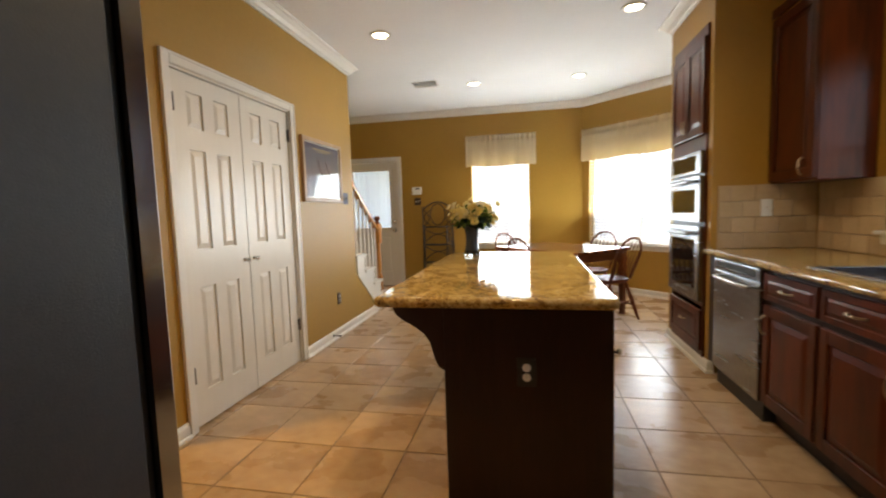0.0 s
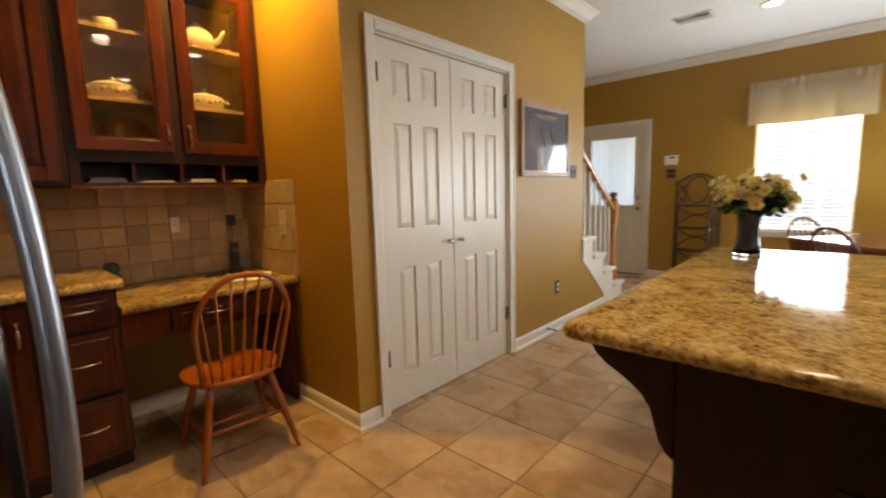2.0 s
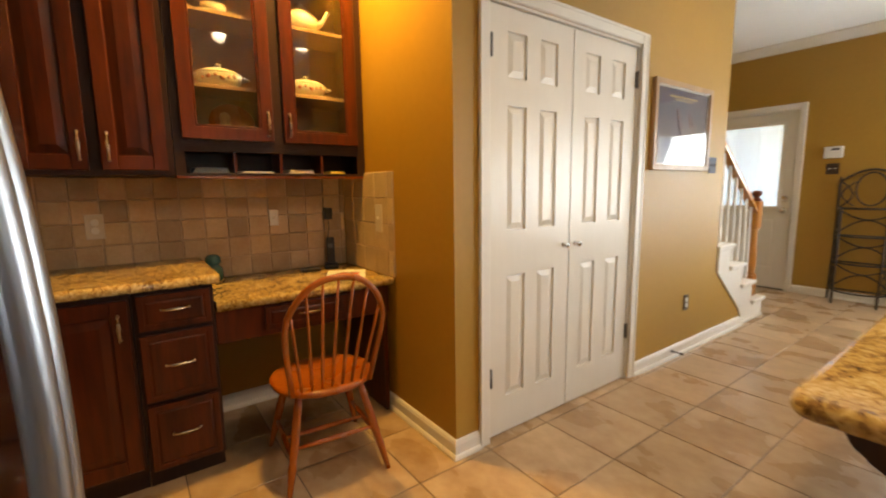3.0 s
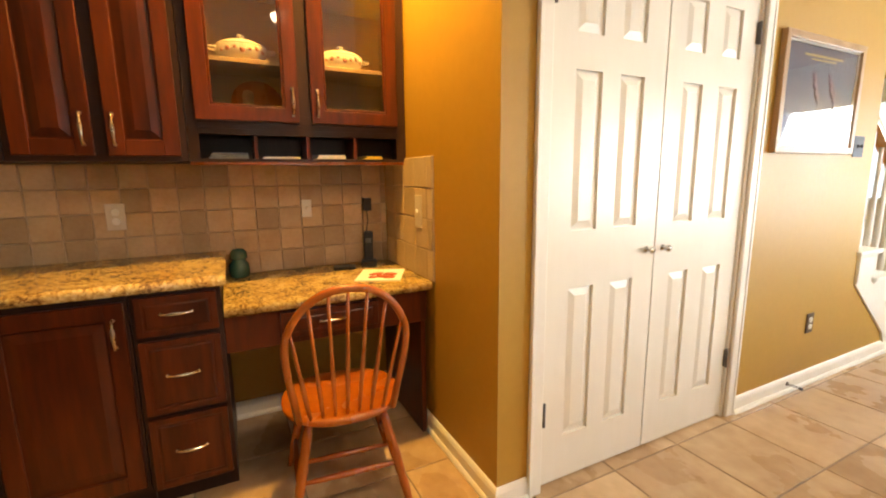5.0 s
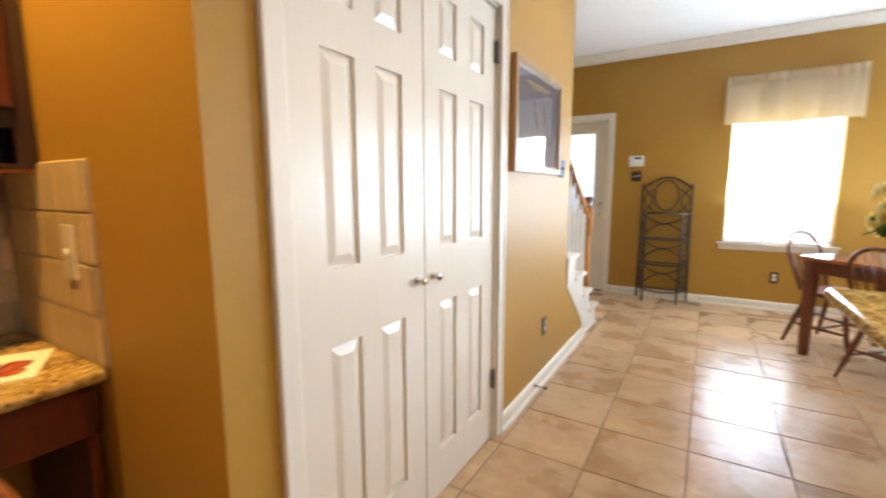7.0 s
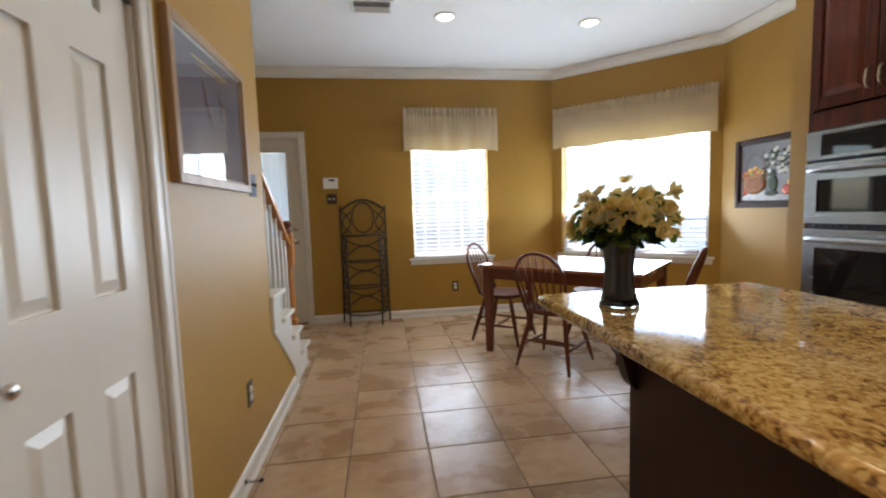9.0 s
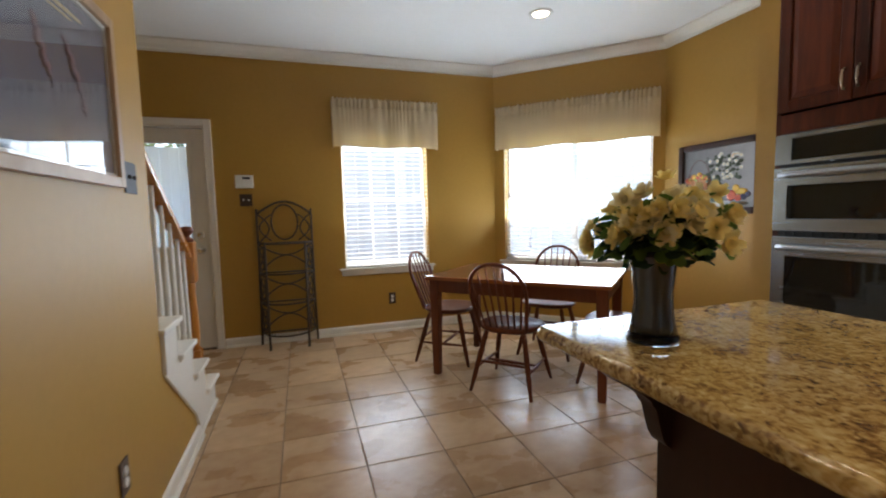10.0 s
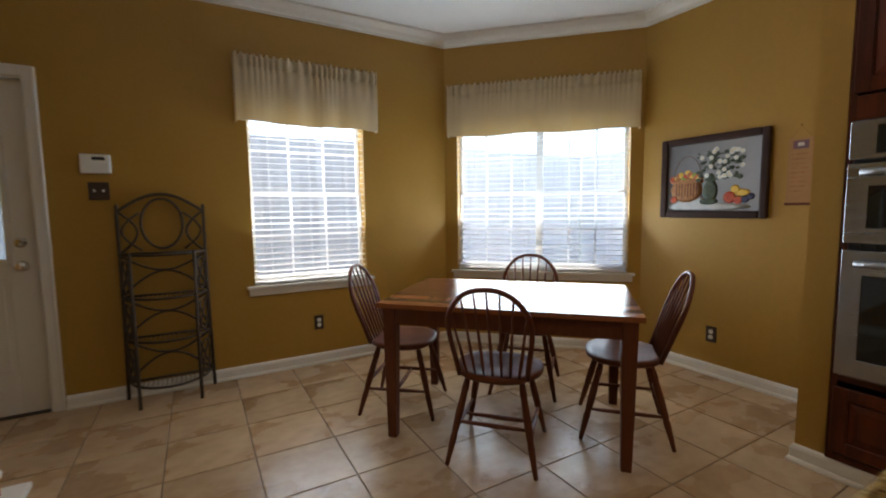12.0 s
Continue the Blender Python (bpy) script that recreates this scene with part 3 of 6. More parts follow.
M_PEWTER = mat("dull_pewter", (0.12, 0.11, 0.10), 0.4, 0.8, vary=(0.16, 0.15, 0.14), scale=30, grain=90)
casing("trim_pantry_door", "white painted door casing", 0, PY1 - PY0, DOORZ, pose(WEST, PY0, 0, 0, 0, 90))
LEAF = (PY1 - PY0 - 0.024 - 0.014) / 2
for k, dname in enumerate(("door_1", "door_2")):
    d = thing(dname, "closed white six-panel pantry door, one of a pair", "door", WEST - 0.012, PY0 + 0.015 + k * (LEAF + 0.008), 0.010, 90, kind="structure")
    cols = [(0.112, 0.238), (LEAF - 0.244, LEAF - 0.118)] if k == 0 else [(0.100, 0.226), (LEAF - 0.238, LEAF - 0.112)]
    panel_door(d, M_DOOR, LEAF, 2.012, cols, [(0.190, 0.800), (1.020, 1.592), (1.715, 1.915)], Matrix(), thick=0.035, sunk=0.012, raise_by=0.010, slope=0.028, joint=0)
    kx = LEAF - 0.046 if k == 0 else 0.046
    lathe("knob", d, M_CHROME, [(0.014, 0), (0.014, 0.004), (0.006, 0.008), (0.006, 0.018), (0.014, 0.024), (0.016, 0.031), (0.011, 0.037), (0.001, 0.038)], 16, pose(kx, 0, 0.915, 90, 0, 0), "small satin nickel knob")
    hx = 0.002 if k == 0 else LEAF - 0.002
    for hz in (0.310, 1.835):
        bm = bmesh.new()
        add_tube(bm, [(hx, -0.012, hz - 0.048), (hx, -0.012, hz + 0.048)], 0.0065, 8)
        add_box(bm, (hx - 0.008, -0.008, hz - 0.044), (hx + 0.012, -0.0005, hz + 0.044))
        part("hinge", bm, M_PEWTER, d, "small dark metal hinge")

# ---- things on the pantry wall ----
M_PFRAME = mat("light_wood_frame", (0.42, 0.265, 0.14), 0.35, vary=(0.33, 0.195, 0.095), scale=10, grain=60, stretch=(1, 1, 0.2))
M_POSTER = mat("dusky_violet_poster_print", (0.060, 0.062, 0.105), 0.6, vary=(0.13, 0.085, 0.105), scale=4, grain=9, mid=0.55)
M_POSTRED = mat("dark_red_print", (0.21, 0.065, 0.075), 0.6, vary=(0.13, 0.09, 0.13), scale=30, grain=60)
M_GOLD = mat("yellow_ink", (0.55, 0.38, 0.12), 0.6, vary=(0.6, 0.42, 0.16), scale=20, grain=60)
M_MATBOARD = mat("pale_mat_board", (0.62, 0.56, 0.47), 0.7, vary=(0.66, 0.60, 0.52), scale=5, grain=60)


def framed(name, label, x, y, z, rz, w, h, frame_w, depth, frame_mat, mat_w=0.0, glazed=True, rounded=0.004):
    t = thing(name, label, "framed picture", x, y, z, rz)
    for lo, hi in (((0, -depth, 0), (frame_w, 0, h)), ((w - frame_w, -depth, 0), (w, 0, h)), ((frame_w, -depth, 0), (w - frame_w, 0, frame_w)), ((frame_w, -depth, h - frame_w), (w - frame_w, 0, h))):
        box("frame_bar", t, frame_mat, lo, hi, rounded, seg=2)
    if mat_w:
        f = frame_w
        boxes("mat_board", t, M_MATBOARD, [((f, -depth * 0.55, f), (f + mat_w, -0.004, h - f)), ((w - f - mat_w, -depth * 0.55, f), (w - f, -0.004, h - f)), ((f + mat_w, -depth * 0.55, f), (w - f - mat_w, -0.004, f + mat_w)), ((f + mat_w, -depth * 0.55, h - f - mat_w), (w - f - mat_w, -0.004, h - f))])
    if glazed:
        pg = box("glass", t, M_GLASSPIC, (frame_w - 0.002, -depth * 0.75, frame_w - 0.002), (w - frame_w + 0.002, -depth * 0.75 + 0.002, h - frame_w + 0.002), 0)
        pg.visible_shadow = False
    return t


M_GLASSPIC = glass_mat("picture_glass", share=0.95)
p1 = framed("framed_poster", "violet poster in a pale wooden frame behind glass", WEST, 5.250, 1.328, 90, 0.76, 0.556, 0.034, 0.028, M_PFRAME, 0.010)
box("print", p1, M_POSTER, (0.040, -0.010, 0.040), (0.72, -0.006, 0.516), 0)
random.seed(5)
for x0, x1, z0, z1, w in ((0.30, 0.37, 0.385, 0.235, 0.020), (0.45, 0.53, 0.385, 0.25, 0.022), (0.53, 0.545, 0.25, 0.19, 0.012)):
    bm = bmesh.new()
    for k in range(15):
        u = k / 14
        r = w * (0.35 + 0.65 * math.sin(math.pi * min(1, u * 0.9 + 0.12))) * random.uniform(0.75, 1.2)
        add_lathe(bm, [(r, 0), (0.001, 0.0010 + 0.00002 * k)], 7, pose(x0 + (x1 - x0) * u + random.uniform(-0.006, 0.006), -0.010, z0 + (z1 - z0) * u, 90, random.uniform(0, 90), 0))
    part("printed_figure", bm, M_POSTRED, p1, "dark red shape printed on the poster")
boxes("lettering", p1, M_GOLD, [((0.20, -0.0115, 0.462), (0.56, -0.010, 0.472)), ((0.26, -0.0115, 0.446), (0.50, -0.010, 0.452))], label="thin line of pale yellow lettering")
M_GREYPLATE = mat("pewter_switch_plate", (0.050, 0.050, 0.055), 0.6, 0.0, vary=(0.072, 0.072, 0.078), scale=30, grain=90)
wall_plate("light_switch", "pewter grey light switch plate", "light switch", WEST, 6.128, 1.372, 90, M_GREYPLATE, "switch", 0.115, 0.116)
M_BROWNPLATE = mat("dark_brown_outlet_plate", (0.05, 0.028, 0.018), 0.4, vary=(0.065, 0.036, 0.024), scale=20, grain=80)
wall_plate("wall_outlet", "dark brown wall outlet with white sockets", "outlet", WEST, 5.852, 0.378, 90, M_BROWNPLATE)
wall_plate("wall_outlet", "dark brown wall outlet with white sockets", "outlet", -1.073, BACK, 0.34, 0, M_BROWNPLATE)
wall_plate("wall_outlet", "dark brown wall outlet with white sockets", "outlet", EAST, 6.905, 0.305, -90, M_BROWNPLATE)
wall_plate("wall_outlet", "dark outlet plate with white sockets on the island end", "outlet", -0.688, 3.55, 0.568, 0, M_BLACK)

# ---- stair ----
stair = thing("staircase", "white painted stair with scrolled open side", "stairs", 0, 0, 0)
RISE, RUN, NOSE = 0.188, 0.262, 7.40
for k in range(5):
    y1 = NOSE - k * RUN
    box("riser", stair, M_TRIM, (-3.78, y1 - 0.045, k * RISE), (SX - 0.012, y1 - 0.028, (k + 1) * RISE - 0.028), 0)
    far = SX + 0.030 if k < 4 else SX - 0.13
    box("tread", stair, M_TRIM, (-3.78, y1 - RUN - 0.040, (k + 1) * RISE - 0.028), (far, y1, (k + 1) * RISE), 0.010, seg=3)
    if k < 4:
        bm = bmesh.new()
        add_box(bm, (SX - 0.010, y1 - RUN - 0.02, (k + 1) * RISE - 0.045), (SX + 0.016, y1 - 0.018, (k + 1) * RISE - 0.028), 0.006)
        part("tread_moulding", bm, M_TRIM, stair)
bm = bmesh.new()
side_pts = [(6.905, 0.0)]
for k in range(4):
    y1 = NOSE - k * RUN - 0.030
    side_pts += [(y1, k * RISE + (0 if k == 0 else -0.028)), (y1, (k + 1) * RISE - 0.028)]
side_pts += [(6.335, 4 * RISE - 0.028), (6.335, 0.552), (6.822, 0.163)]
add_prism(bm, side_pts, SX - 0.016, SX + 0.004, "x")
part("stringer", bm, M_TRIM, stair)
bm = bmesh.new()
for (ya, za), (yb, zb) in zip([(6.335, 0.74), (6.335, 0.552), (6.822, 0.163), (6.905, 0.0)], [(6.335, 0.552), (6.822, 0.163), (6.905, 0.0)]):
    d = Vector((0, yb - ya, zb - za))
    q = Vector((0, 0, 1)).rotation_difference(d)
    add_box(bm, (-0.007, -0.012, -0.004), (0.007, 0.012, d.length + 0.004), 0.004, m=Matrix.Translation((SX + 0.010, ya, za)) @ q.to_matrix().to_4x4())
part("skirt_moulding", bm, M_TRIM, stair)
box("base_shoe", stair, M_TRIM, (SX + 0.004, 6.905, 0), (SX + 0.018, 7.372, 0.030), 0.006)

NX, NY = -2.628, 7.300
newel = thing("newel_post", "turned orange oak newel post with a dark cap", "newel post", NX, NY, RISE)
box("base", newel, M_RAILOAK, (-0.040, -0.040, 0), (0.040, 0.040, 0.20), 0.004)
lathe("shaft", newel, M_RAILOAK, [(0.036, 0.20), (0.040, 0.21), (0.030, 0.225), (0.034, 0.25), (0.038, 0.32), (0.034, 0.45), (0.029, 0.56), (0.034, 0.60), (0.030, 0.615), (0.036, 0.63)], 20)
box("head", newel, M_RAILOAK, (-0.043, -0.043, 0.63), (0.043, 0.043, 0.885), 0.005)
lathe("cap", newel, M_CHAIR, [(0.030, 0.885), (0.044, 0.892), (0.040, 0.905), (0.022, 0.915), (0.022, 0.925), (0.040, 0.945), (0.043, 0.960), (0.032, 0.978), (0.001, 0.985)], 20, label="dark turned cap")

rail = thing("stair_handrail", "orange oak stair handrail", "handrail", 0, 0, 0)
SLOPE = RISE / RUN
R0, R1 = Vector((NX, NY - 0.03, RISE + 0.805)), Vector((NX, 6.20, RISE + 0.805 + (NY - 0.03 - 6.20) * SLOPE))
bm = bmesh.new()
prof = [(-0.030, -0.030), (0.030, -0.030), (0.034, -0.010), (0.024, 0.0), (0.030, 0.014), (0.020, 0.030), (-0.020, 0.030), (-0.030, 0.014), (-0.024, 0.0), (-0.034, -0.010)]
r1 = [bm.verts.new(R0 + Vector((a, 0, b))) for a, b in prof]
r2 = [bm.verts.new(R1 + Vector((a, 0, b))) for a, b in prof]
for k in range(len(prof)):
    bm.faces.new((r1[k], r1[(k + 1) % len(prof)], r2[(k + 1) % len(prof)], r2[k]))
bm.faces.new(r1)
bm.faces.new(r2[::-1])
part("rail", bm, M_RAILOAK, rail)


def baluster(y, step):
    z0 = step * RISE
    z1 = R0.z + (R0.y - y) * SLOPE - 0.03
    t = thing("baluster", "white turned wooden baluster", "baluster", NX, y, z0, group="stair balusters")
    h = z1 - z0
    box("block", t, M_TRIM, (-0.016, -0.016, 0), (0.016, 0.016, 0.13), 0.003)
    lathe("spindle", t, M_TRIM, [(0.015, 0.13), (0.018, 0.138), (0.011, 0.148), (0.018, 0.158), (0.012, 0.168), (0.0155, 0.20), (0.0165, 0.27), (0.0125, h * 0.65), (0.0105, h)], 12)
    return t


for y, st in ((7.185, 1), (7.075, 2), (6.945, 2), (6.815, 3), (6.685, 3), (6.555, 4), (6.425, 4)):
    baluster(y, st)

# ---- exterior door ----
casing("trim_exterior_door", "white painted exterior door casing", 0, DOORX1 - DOORX0, DOORZ, pose(DOORX0, BACK, 0))
d = thing("door_3", "closed white exterior door with a half window", "door", DOORX0 + 0.014, BACK + 0.030, 0.012, kind="structure")
DW = DOORX1 - DOORX0 - 0.028
GX0, GX1, GZ0, GZ1 = 0.135, DW - 0.135, 0.955, 1.880
bm = bmesh.new()
add_box(bm, (0, 0, 0), (GX0, 0.044, 2.012), 0.002)
add_box(bm, (GX1, 0, 0), (DW, 0.044, 2.012), 0.002)
add_box(bm, (GX0, 0, GZ1), (GX1, 0.044, 2.012), 0.002)
add_box(bm, (GX0, 0.006, 0), (GX1, 0.044, GZ0), 0)
add_box(bm, (GX0, 0, 0.83), (GX1, 0.006, GZ0), 0.002)
add_box(bm, (GX0, 0, 0), (GX1, 0.006, 0.24), 0.002)
add_box(bm, (DW / 2 - 0.05, 0, 0.24), (DW / 2 + 0.05, 0.006, 0.83), 0.002)
part("slab", bm, M_DOOR, d)
for a, b in ((GX0 + 0.01, DW / 2 - 0.06), (DW / 2 + 0.06, GX1 - 0.01)):
    box("panel", d, M_DOOR, (a + 0.02, 0.000, 0.27), (b - 0.02, 0.008, 0.80), 0.006)
for lo, hi in (((GX0 - 0.03, -0.010, GZ0 - 0.03), (GX0 + 0.005, 0, GZ1 + 0.03)), ((GX1 - 0.005, -0.010, GZ0 - 0.03), (GX1 + 0.03, 0, GZ1 + 0.03)), ((GX0 + 0.005, -0.010, GZ0 - 0.03), (GX1 - 0.005, 0, GZ0 + 0.005)), ((GX0 + 0.005, -0.010, GZ1 - 0.005), (GX1 - 0.005, 0, GZ1 + 0.03))):
    box("glazing_bead", d, M_DOOR, lo, hi, 0.004)
pane = box("pane", d, M_GLASS, (GX0, 0.020, GZ0), (GX1, 0.024, GZ1), 0)
pane.visible_shadow = False
lathe("knob", d, M_CHROME, [(0.032, 0), (0.032, 0.006), (0.012, 0.010), (0.011, 0.030), (0.024, 0.040), (0.028, 0.052), (0.022, 0.062), (0.001, 0.065)], 20, pose(DW - 0.070, 0, 0.915, 90, 0, 0), "satin nickel door knob")
lathe("deadbolt", d, M_CHROME, [(0.031, 0), (0.031, 0.008), (0.026, 0.014), (0.010, 0.016), (0.001, 0.017)], 20, pose(DW - 0.070, 0, 1.055, 90, 0, 0), "satin nickel deadbolt")
box("threshold", None, M_IRON, (DOORX0, BACK + 0.0, 0.0), (DOORX1, BACK + 0.15, 0.010), 0.002)
tagged(bpy.data.objects["threshold"], "dark door threshold", "threshold", kind="structure")

# keypad and switches beside the door
k = thing("alarm_keypad", "white alarm keypad with a small dark display", "keypad", -2.423, BACK, 1.548)
box("case", k, M_PLASTIC, (-0.078, -0.026, -0.060), (0.078, 0, 0.060), 0.008, seg=2)
box("display", k, M_BLACK, (-0.015, -0.028, 0.022), (0.050, -0.0255, 0.042), 0.001, "dark display")
box("cover", k, M_PLASTIC, (-0.070, -0.030, -0.052), (0.070, -0.026, 0.010), 0.003)
wall_plate("light_switch", "dark double light switch plate", "light switch", -2.418, BACK, 1.378, 0, M_BROWNPLATE, "switch", 0.108, 0.112)

# ---- spring door stop on the baseboard ----
stop = thing("door_stop", "small spring door stop screwed to the white baseboard", "door stop", WEST + 0.013, 5.665, 0.052)
lathe("base", stop, M_PEWTER, [(0.013, 0), (0.013, 0.003), (0.006, 0.007), (0.001, 0.007)], 14, pose(0, 0, 0, 0, 90, 0))
tube("spring", stop, M_PEWTER, [(0.005 + 0.058 * k / 72, 0.0055 * math.cos(k * math.tau / 8), 0.0055 * math.sin(k * math.tau / 8)) for k in range(73)], 0.0016, 5)
lathe("rubber_tip", stop, M_BLACK, [(0.001, 0.062), (0.008, 0.062), (0.009, 0.068), (0.008, 0.076), (0.001, 0.078)], 12, pose(0, 0, 0, 0, 90, 0), "dark rubber tip")


# ---- windows: frame, sashes, blinds, sill, valance ----
def window_unit(name, label, m, u0, u1, z0, z1, sashes, slat_tilt):
    """A double-hung window in an opening from u0 to u1; y runs outward from the inner wall face."""
    w = thing(name, label, "window", kind="structure")
    w.matrix_basis = m
    box("jamb", w, M_WALL, (u0, 0.001, z0), (u0 + 0.020, 0.15, z1), 0)
    box("jamb", w, M_WALL, (u1 - 0.020, 0.001, z0), (u1, 0.15, z1), 0)
    box("head", w, M_VINYL, (u0 + 0.020, 0.0, z1 - 0.02), (u1 - 0.020, 0.15, z1), 0)
    box("bottom_rail", w, M_VINYL, (u0 + 0.020, 0.080, z0), (u1 - 0.020, 0.15, z0 + 0.030), 0)
    zm = (z0 + z1) / 2
    span = (u1 - u0 - 0.04) / sashes
    for s in range(sashes):
        a, b = u0 + 0.02 + s * span, u0 + 0.02 + (s + 1) * span
        if s:
            box("mullion", w, M_VINYL, (a - 0.030, 0.085, z0), (a + 0.030, 0.148, z1 - 0.02), 0.002)
        for zz0, zz1, yy in ((z0 + 0.03, zm + 0.015, 0.095), (zm - 0.015, z1 - 0.02, 0.120)):
            bm = bmesh.new()
            f = 0.030
            add_ring_frame(bm, a, b, zz0, zz1, a + f, b - f, zz0 + f, zz1 - f, yy, yy + 0.02)
            sash = part("sash", bm, M_VINYL, w)
            nv = 3 if sashes == 1 else 3
            bm = bmesh.new()
            for k in range(1, nv):
                x = a + f + (b - a - 2 * f) * k / nv
                add_box(bm, (x - 0.008, yy + 0.004, zz0 + f), (x + 0.008, yy + 0.014, zz1 - f))
            zc = (zz0 + zz1) / 2
            add_box(bm, (a + f, yy + 0.0045, zc - 0.008), (b - f, yy + 0.0135, zc + 0.008))
            part("muntins", bm, M_VINYL, sash)
            g = box("pane", sash, M_GLASS, (a + f - 0.004, yy + 0.008, zz0 + f - 0.004), (b - f + 0.004, yy + 0.010, zz1 - f + 0.004), 0)
            g.visible_shadow = False
    sill = box("sill", w, M_TRIM, (u0 - 0.035, -0.045, z0 - 0.022), (u1 + 0.035, 0.080, z0), 0.006, seg=2)
    box("apron", w, M_TRIM, (u0 - 0.020, -0.016, z0 - 0.075), (u1 + 0.020, 0, z0 - 0.022), 0.004)
    return w


def blind(label, m, u0, u1, z0, z1, tilt, cords):
    b = thing("window_blind", label, "window blind")
    b.matrix_basis = m
    box("head_rail", b, M_BLIND, (u0, 0.012, z1 - 0.045), (u1, 0.060, z1), 0.003)
    box("bottom_rail", b, M_BLIND, (u0, 0.014, z0 + 0.002), (u1, 0.060, z0 + 0.020), 0.004)
    n = int((z1 - z0 - 0.08) / 0.0455)
    me = None
    for k in range(n):
        z = z0 + 0.050 + k * 0.0455
        if me is None:
            bm = bmesh.new()
            xs = (u0, u1)
            rows = []
            for j in range(5):
                y = -0.0245 + j * 0.01225
                zz = 0.0022 * (1 - (y / 0.0245) ** 2)
                rows.append([(x, y, zz) for x in xs])
            top = [[bm.verts.new((x, y, z0_ + 0.0024)) for x, y, z0_ in r] for r in rows]
            bot = [[bm.verts.new(p) for p in r] for r in rows]
            for j in range(4):
                bm.faces.new((top[j][0], top[j][1], top[j + 1][1], top[j + 1][0]))
                bm.faces.new((bot[j][0], bot[j + 1][0], bot[j + 1][1], bot[j][1]))
            bm.faces.new((top[0][0], bot[0][0], bot[0][1], top[0][1]))
            bm.faces.new((top[4][0], top[4][1], bot[4][1], bot[4][0]))
            for e in (0, 1):
                bm.faces.new([r[e] for r in top] + [r[e] for r in reversed(bot)])
            ob = finish("slat", bm, M_BLIND, b)
            me = ob.data
        else:
            ob = new("slat", me)
            ob.parent = b
        ob.matrix_basis = pose(0, 0.037, z, tilt + random.uniform(-1.2, 1.2), 0, 0)
    for c in cords:
        bm = bmesh.new()
        for yy in (0.0135, 0.0605):
            add_tube(bm, [(c, yy, z0 + 0.015), (c, yy, z1 - 0.04)], 0.0012, 5)
        part("ladder_cord", bm, M_BLIND, b)
    return b


def valance(label, m, u0, u1, z0, z1, out=0.085, seed=1):
    """A gathered linen valance on a rod that returns to the wall at its ends."""
    v = thing("valance", label, "valance")
    v.matrix_basis = m
    rnd = random.Random(seed)
    path = [(u0, y) for y in (0.0, -0.03, -0.055)] + [(u0 + (u1 - u0) * k / 220, -out) for k in range(221)] + [(u1, y) for y in (-0.055, -0.03, 0.0)]
    ph = [rnd.uniform(0, 6.28) for _ in range(8)]
    bm = bmesh.new()
    zs = [z0, z0 + 0.008, z0 + 0.06, z0 + 0.15, z0 + 0.25, z1 - 0.115, z1 - 0.085, z1 - 0.075, z1 - 0.06, z1 - 0.035, z1 - 0.028, z1]
    grid = []
    for i, z in enumerate(zs):
        t = (z - z0) / (z1 - z0)
        row = []
        for j, (x, y) in enumerate(path):
            s = (x - u0)
            flat = 0.35 + 0.65 * min(1, max(0, 0.5 + 0.5 * math.sin(s * 3.1 + ph[6])))
            wide = (1 - t) * flat * (0.014 * math.sin(s * 19 + ph[0] + 2.2 * math.sin(s * 5 + ph[1])) + 0.003 * math.sin(s * 47 + ph[2] + 2 * math.sin(s * 7)))
            fine = (0.0045 + 0.009 * t * t) * math.sin(s * 125 + ph[3] + 4 * math.sin(s * 13 + ph[4])) * (0.06 + 0.94 * min(1, max(0, (z - z1 + 0.13) / 0.05)))
            pinch = 0.020 * math.exp(-((z - (z1 - 0.080)) / 0.010) ** 2) + 0.006 * math.exp(-((z - (z1 - 0.030)) / 0.006) ** 2)
            zz = z + ((1 - t) ** 4) * 0.006 * math.sin(s * 9 + ph[5]) + (0.010 * math.sin(s * 150 + ph[7] + 2 * math.sin(s * 13)) if i == len(zs) - 1 else 0)
            row.append(bm.verts.new((x, min(-0.001, y - wide - fine + pinch) if j not in (0, len(path) - 1) else -0.002, zz)))
        grid.append(row)
    for r1, r2 in zip(grid, grid[1:]):
        for j in range(len(path) - 1):
            f = bm.faces.new((r1[j], r1[j + 1], r2[j + 1], r2[j]))
            f.smooth = True
    ob = part("cloth", bm, M_VALANCE, v)
    back = bmesh.new()
    for (xa, xb) in zip([u0 + 0.004 + (u1 - u0 - 0.008) * j / 60 for j in range(60)], [u0 + 0.004 + (u1 - u0 - 0.008) * (j + 1) / 60 for j in range(60)]):
        back.faces.new([back.verts.new(p) for p in ((xa, -out + 0.034, z1 - 0.112), (xb, -out + 0.034, z1 - 0.112), (xb, -out + 0.034, z1 - 0.008), (xa, -out + 0.034, z1 - 0.008))])
    bmesh.ops.remove_doubles(back, verts=back.verts, dist=0.0005)
    lining = part("rod_pocket", back, M_FABRIC, v)
    thick = lining.modifiers.new("thick", "SOLIDIFY")
    thick.thickness = 0.003
    so = ob.modifiers.new("thick", "SOLIDIFY")
    so.thickness, so.offset = 0.0025, 0
    tube("rod", v, M_TRIM, [(u0 + 0.006, -0.004, z1 - 0.055), (u0 + 0.006, -out + 0.028, z1 - 0.055), (u0 + 0.016, -out + 0.022, z1 - 0.055), (u1 - 0.016, -out + 0.022, z1 - 0.055), (u1 - 0.006, -out + 0.028, z1 - 0.055), (u1 - 0.006, -0.004, z1 - 0.055)], 0.006, 8)
    return v


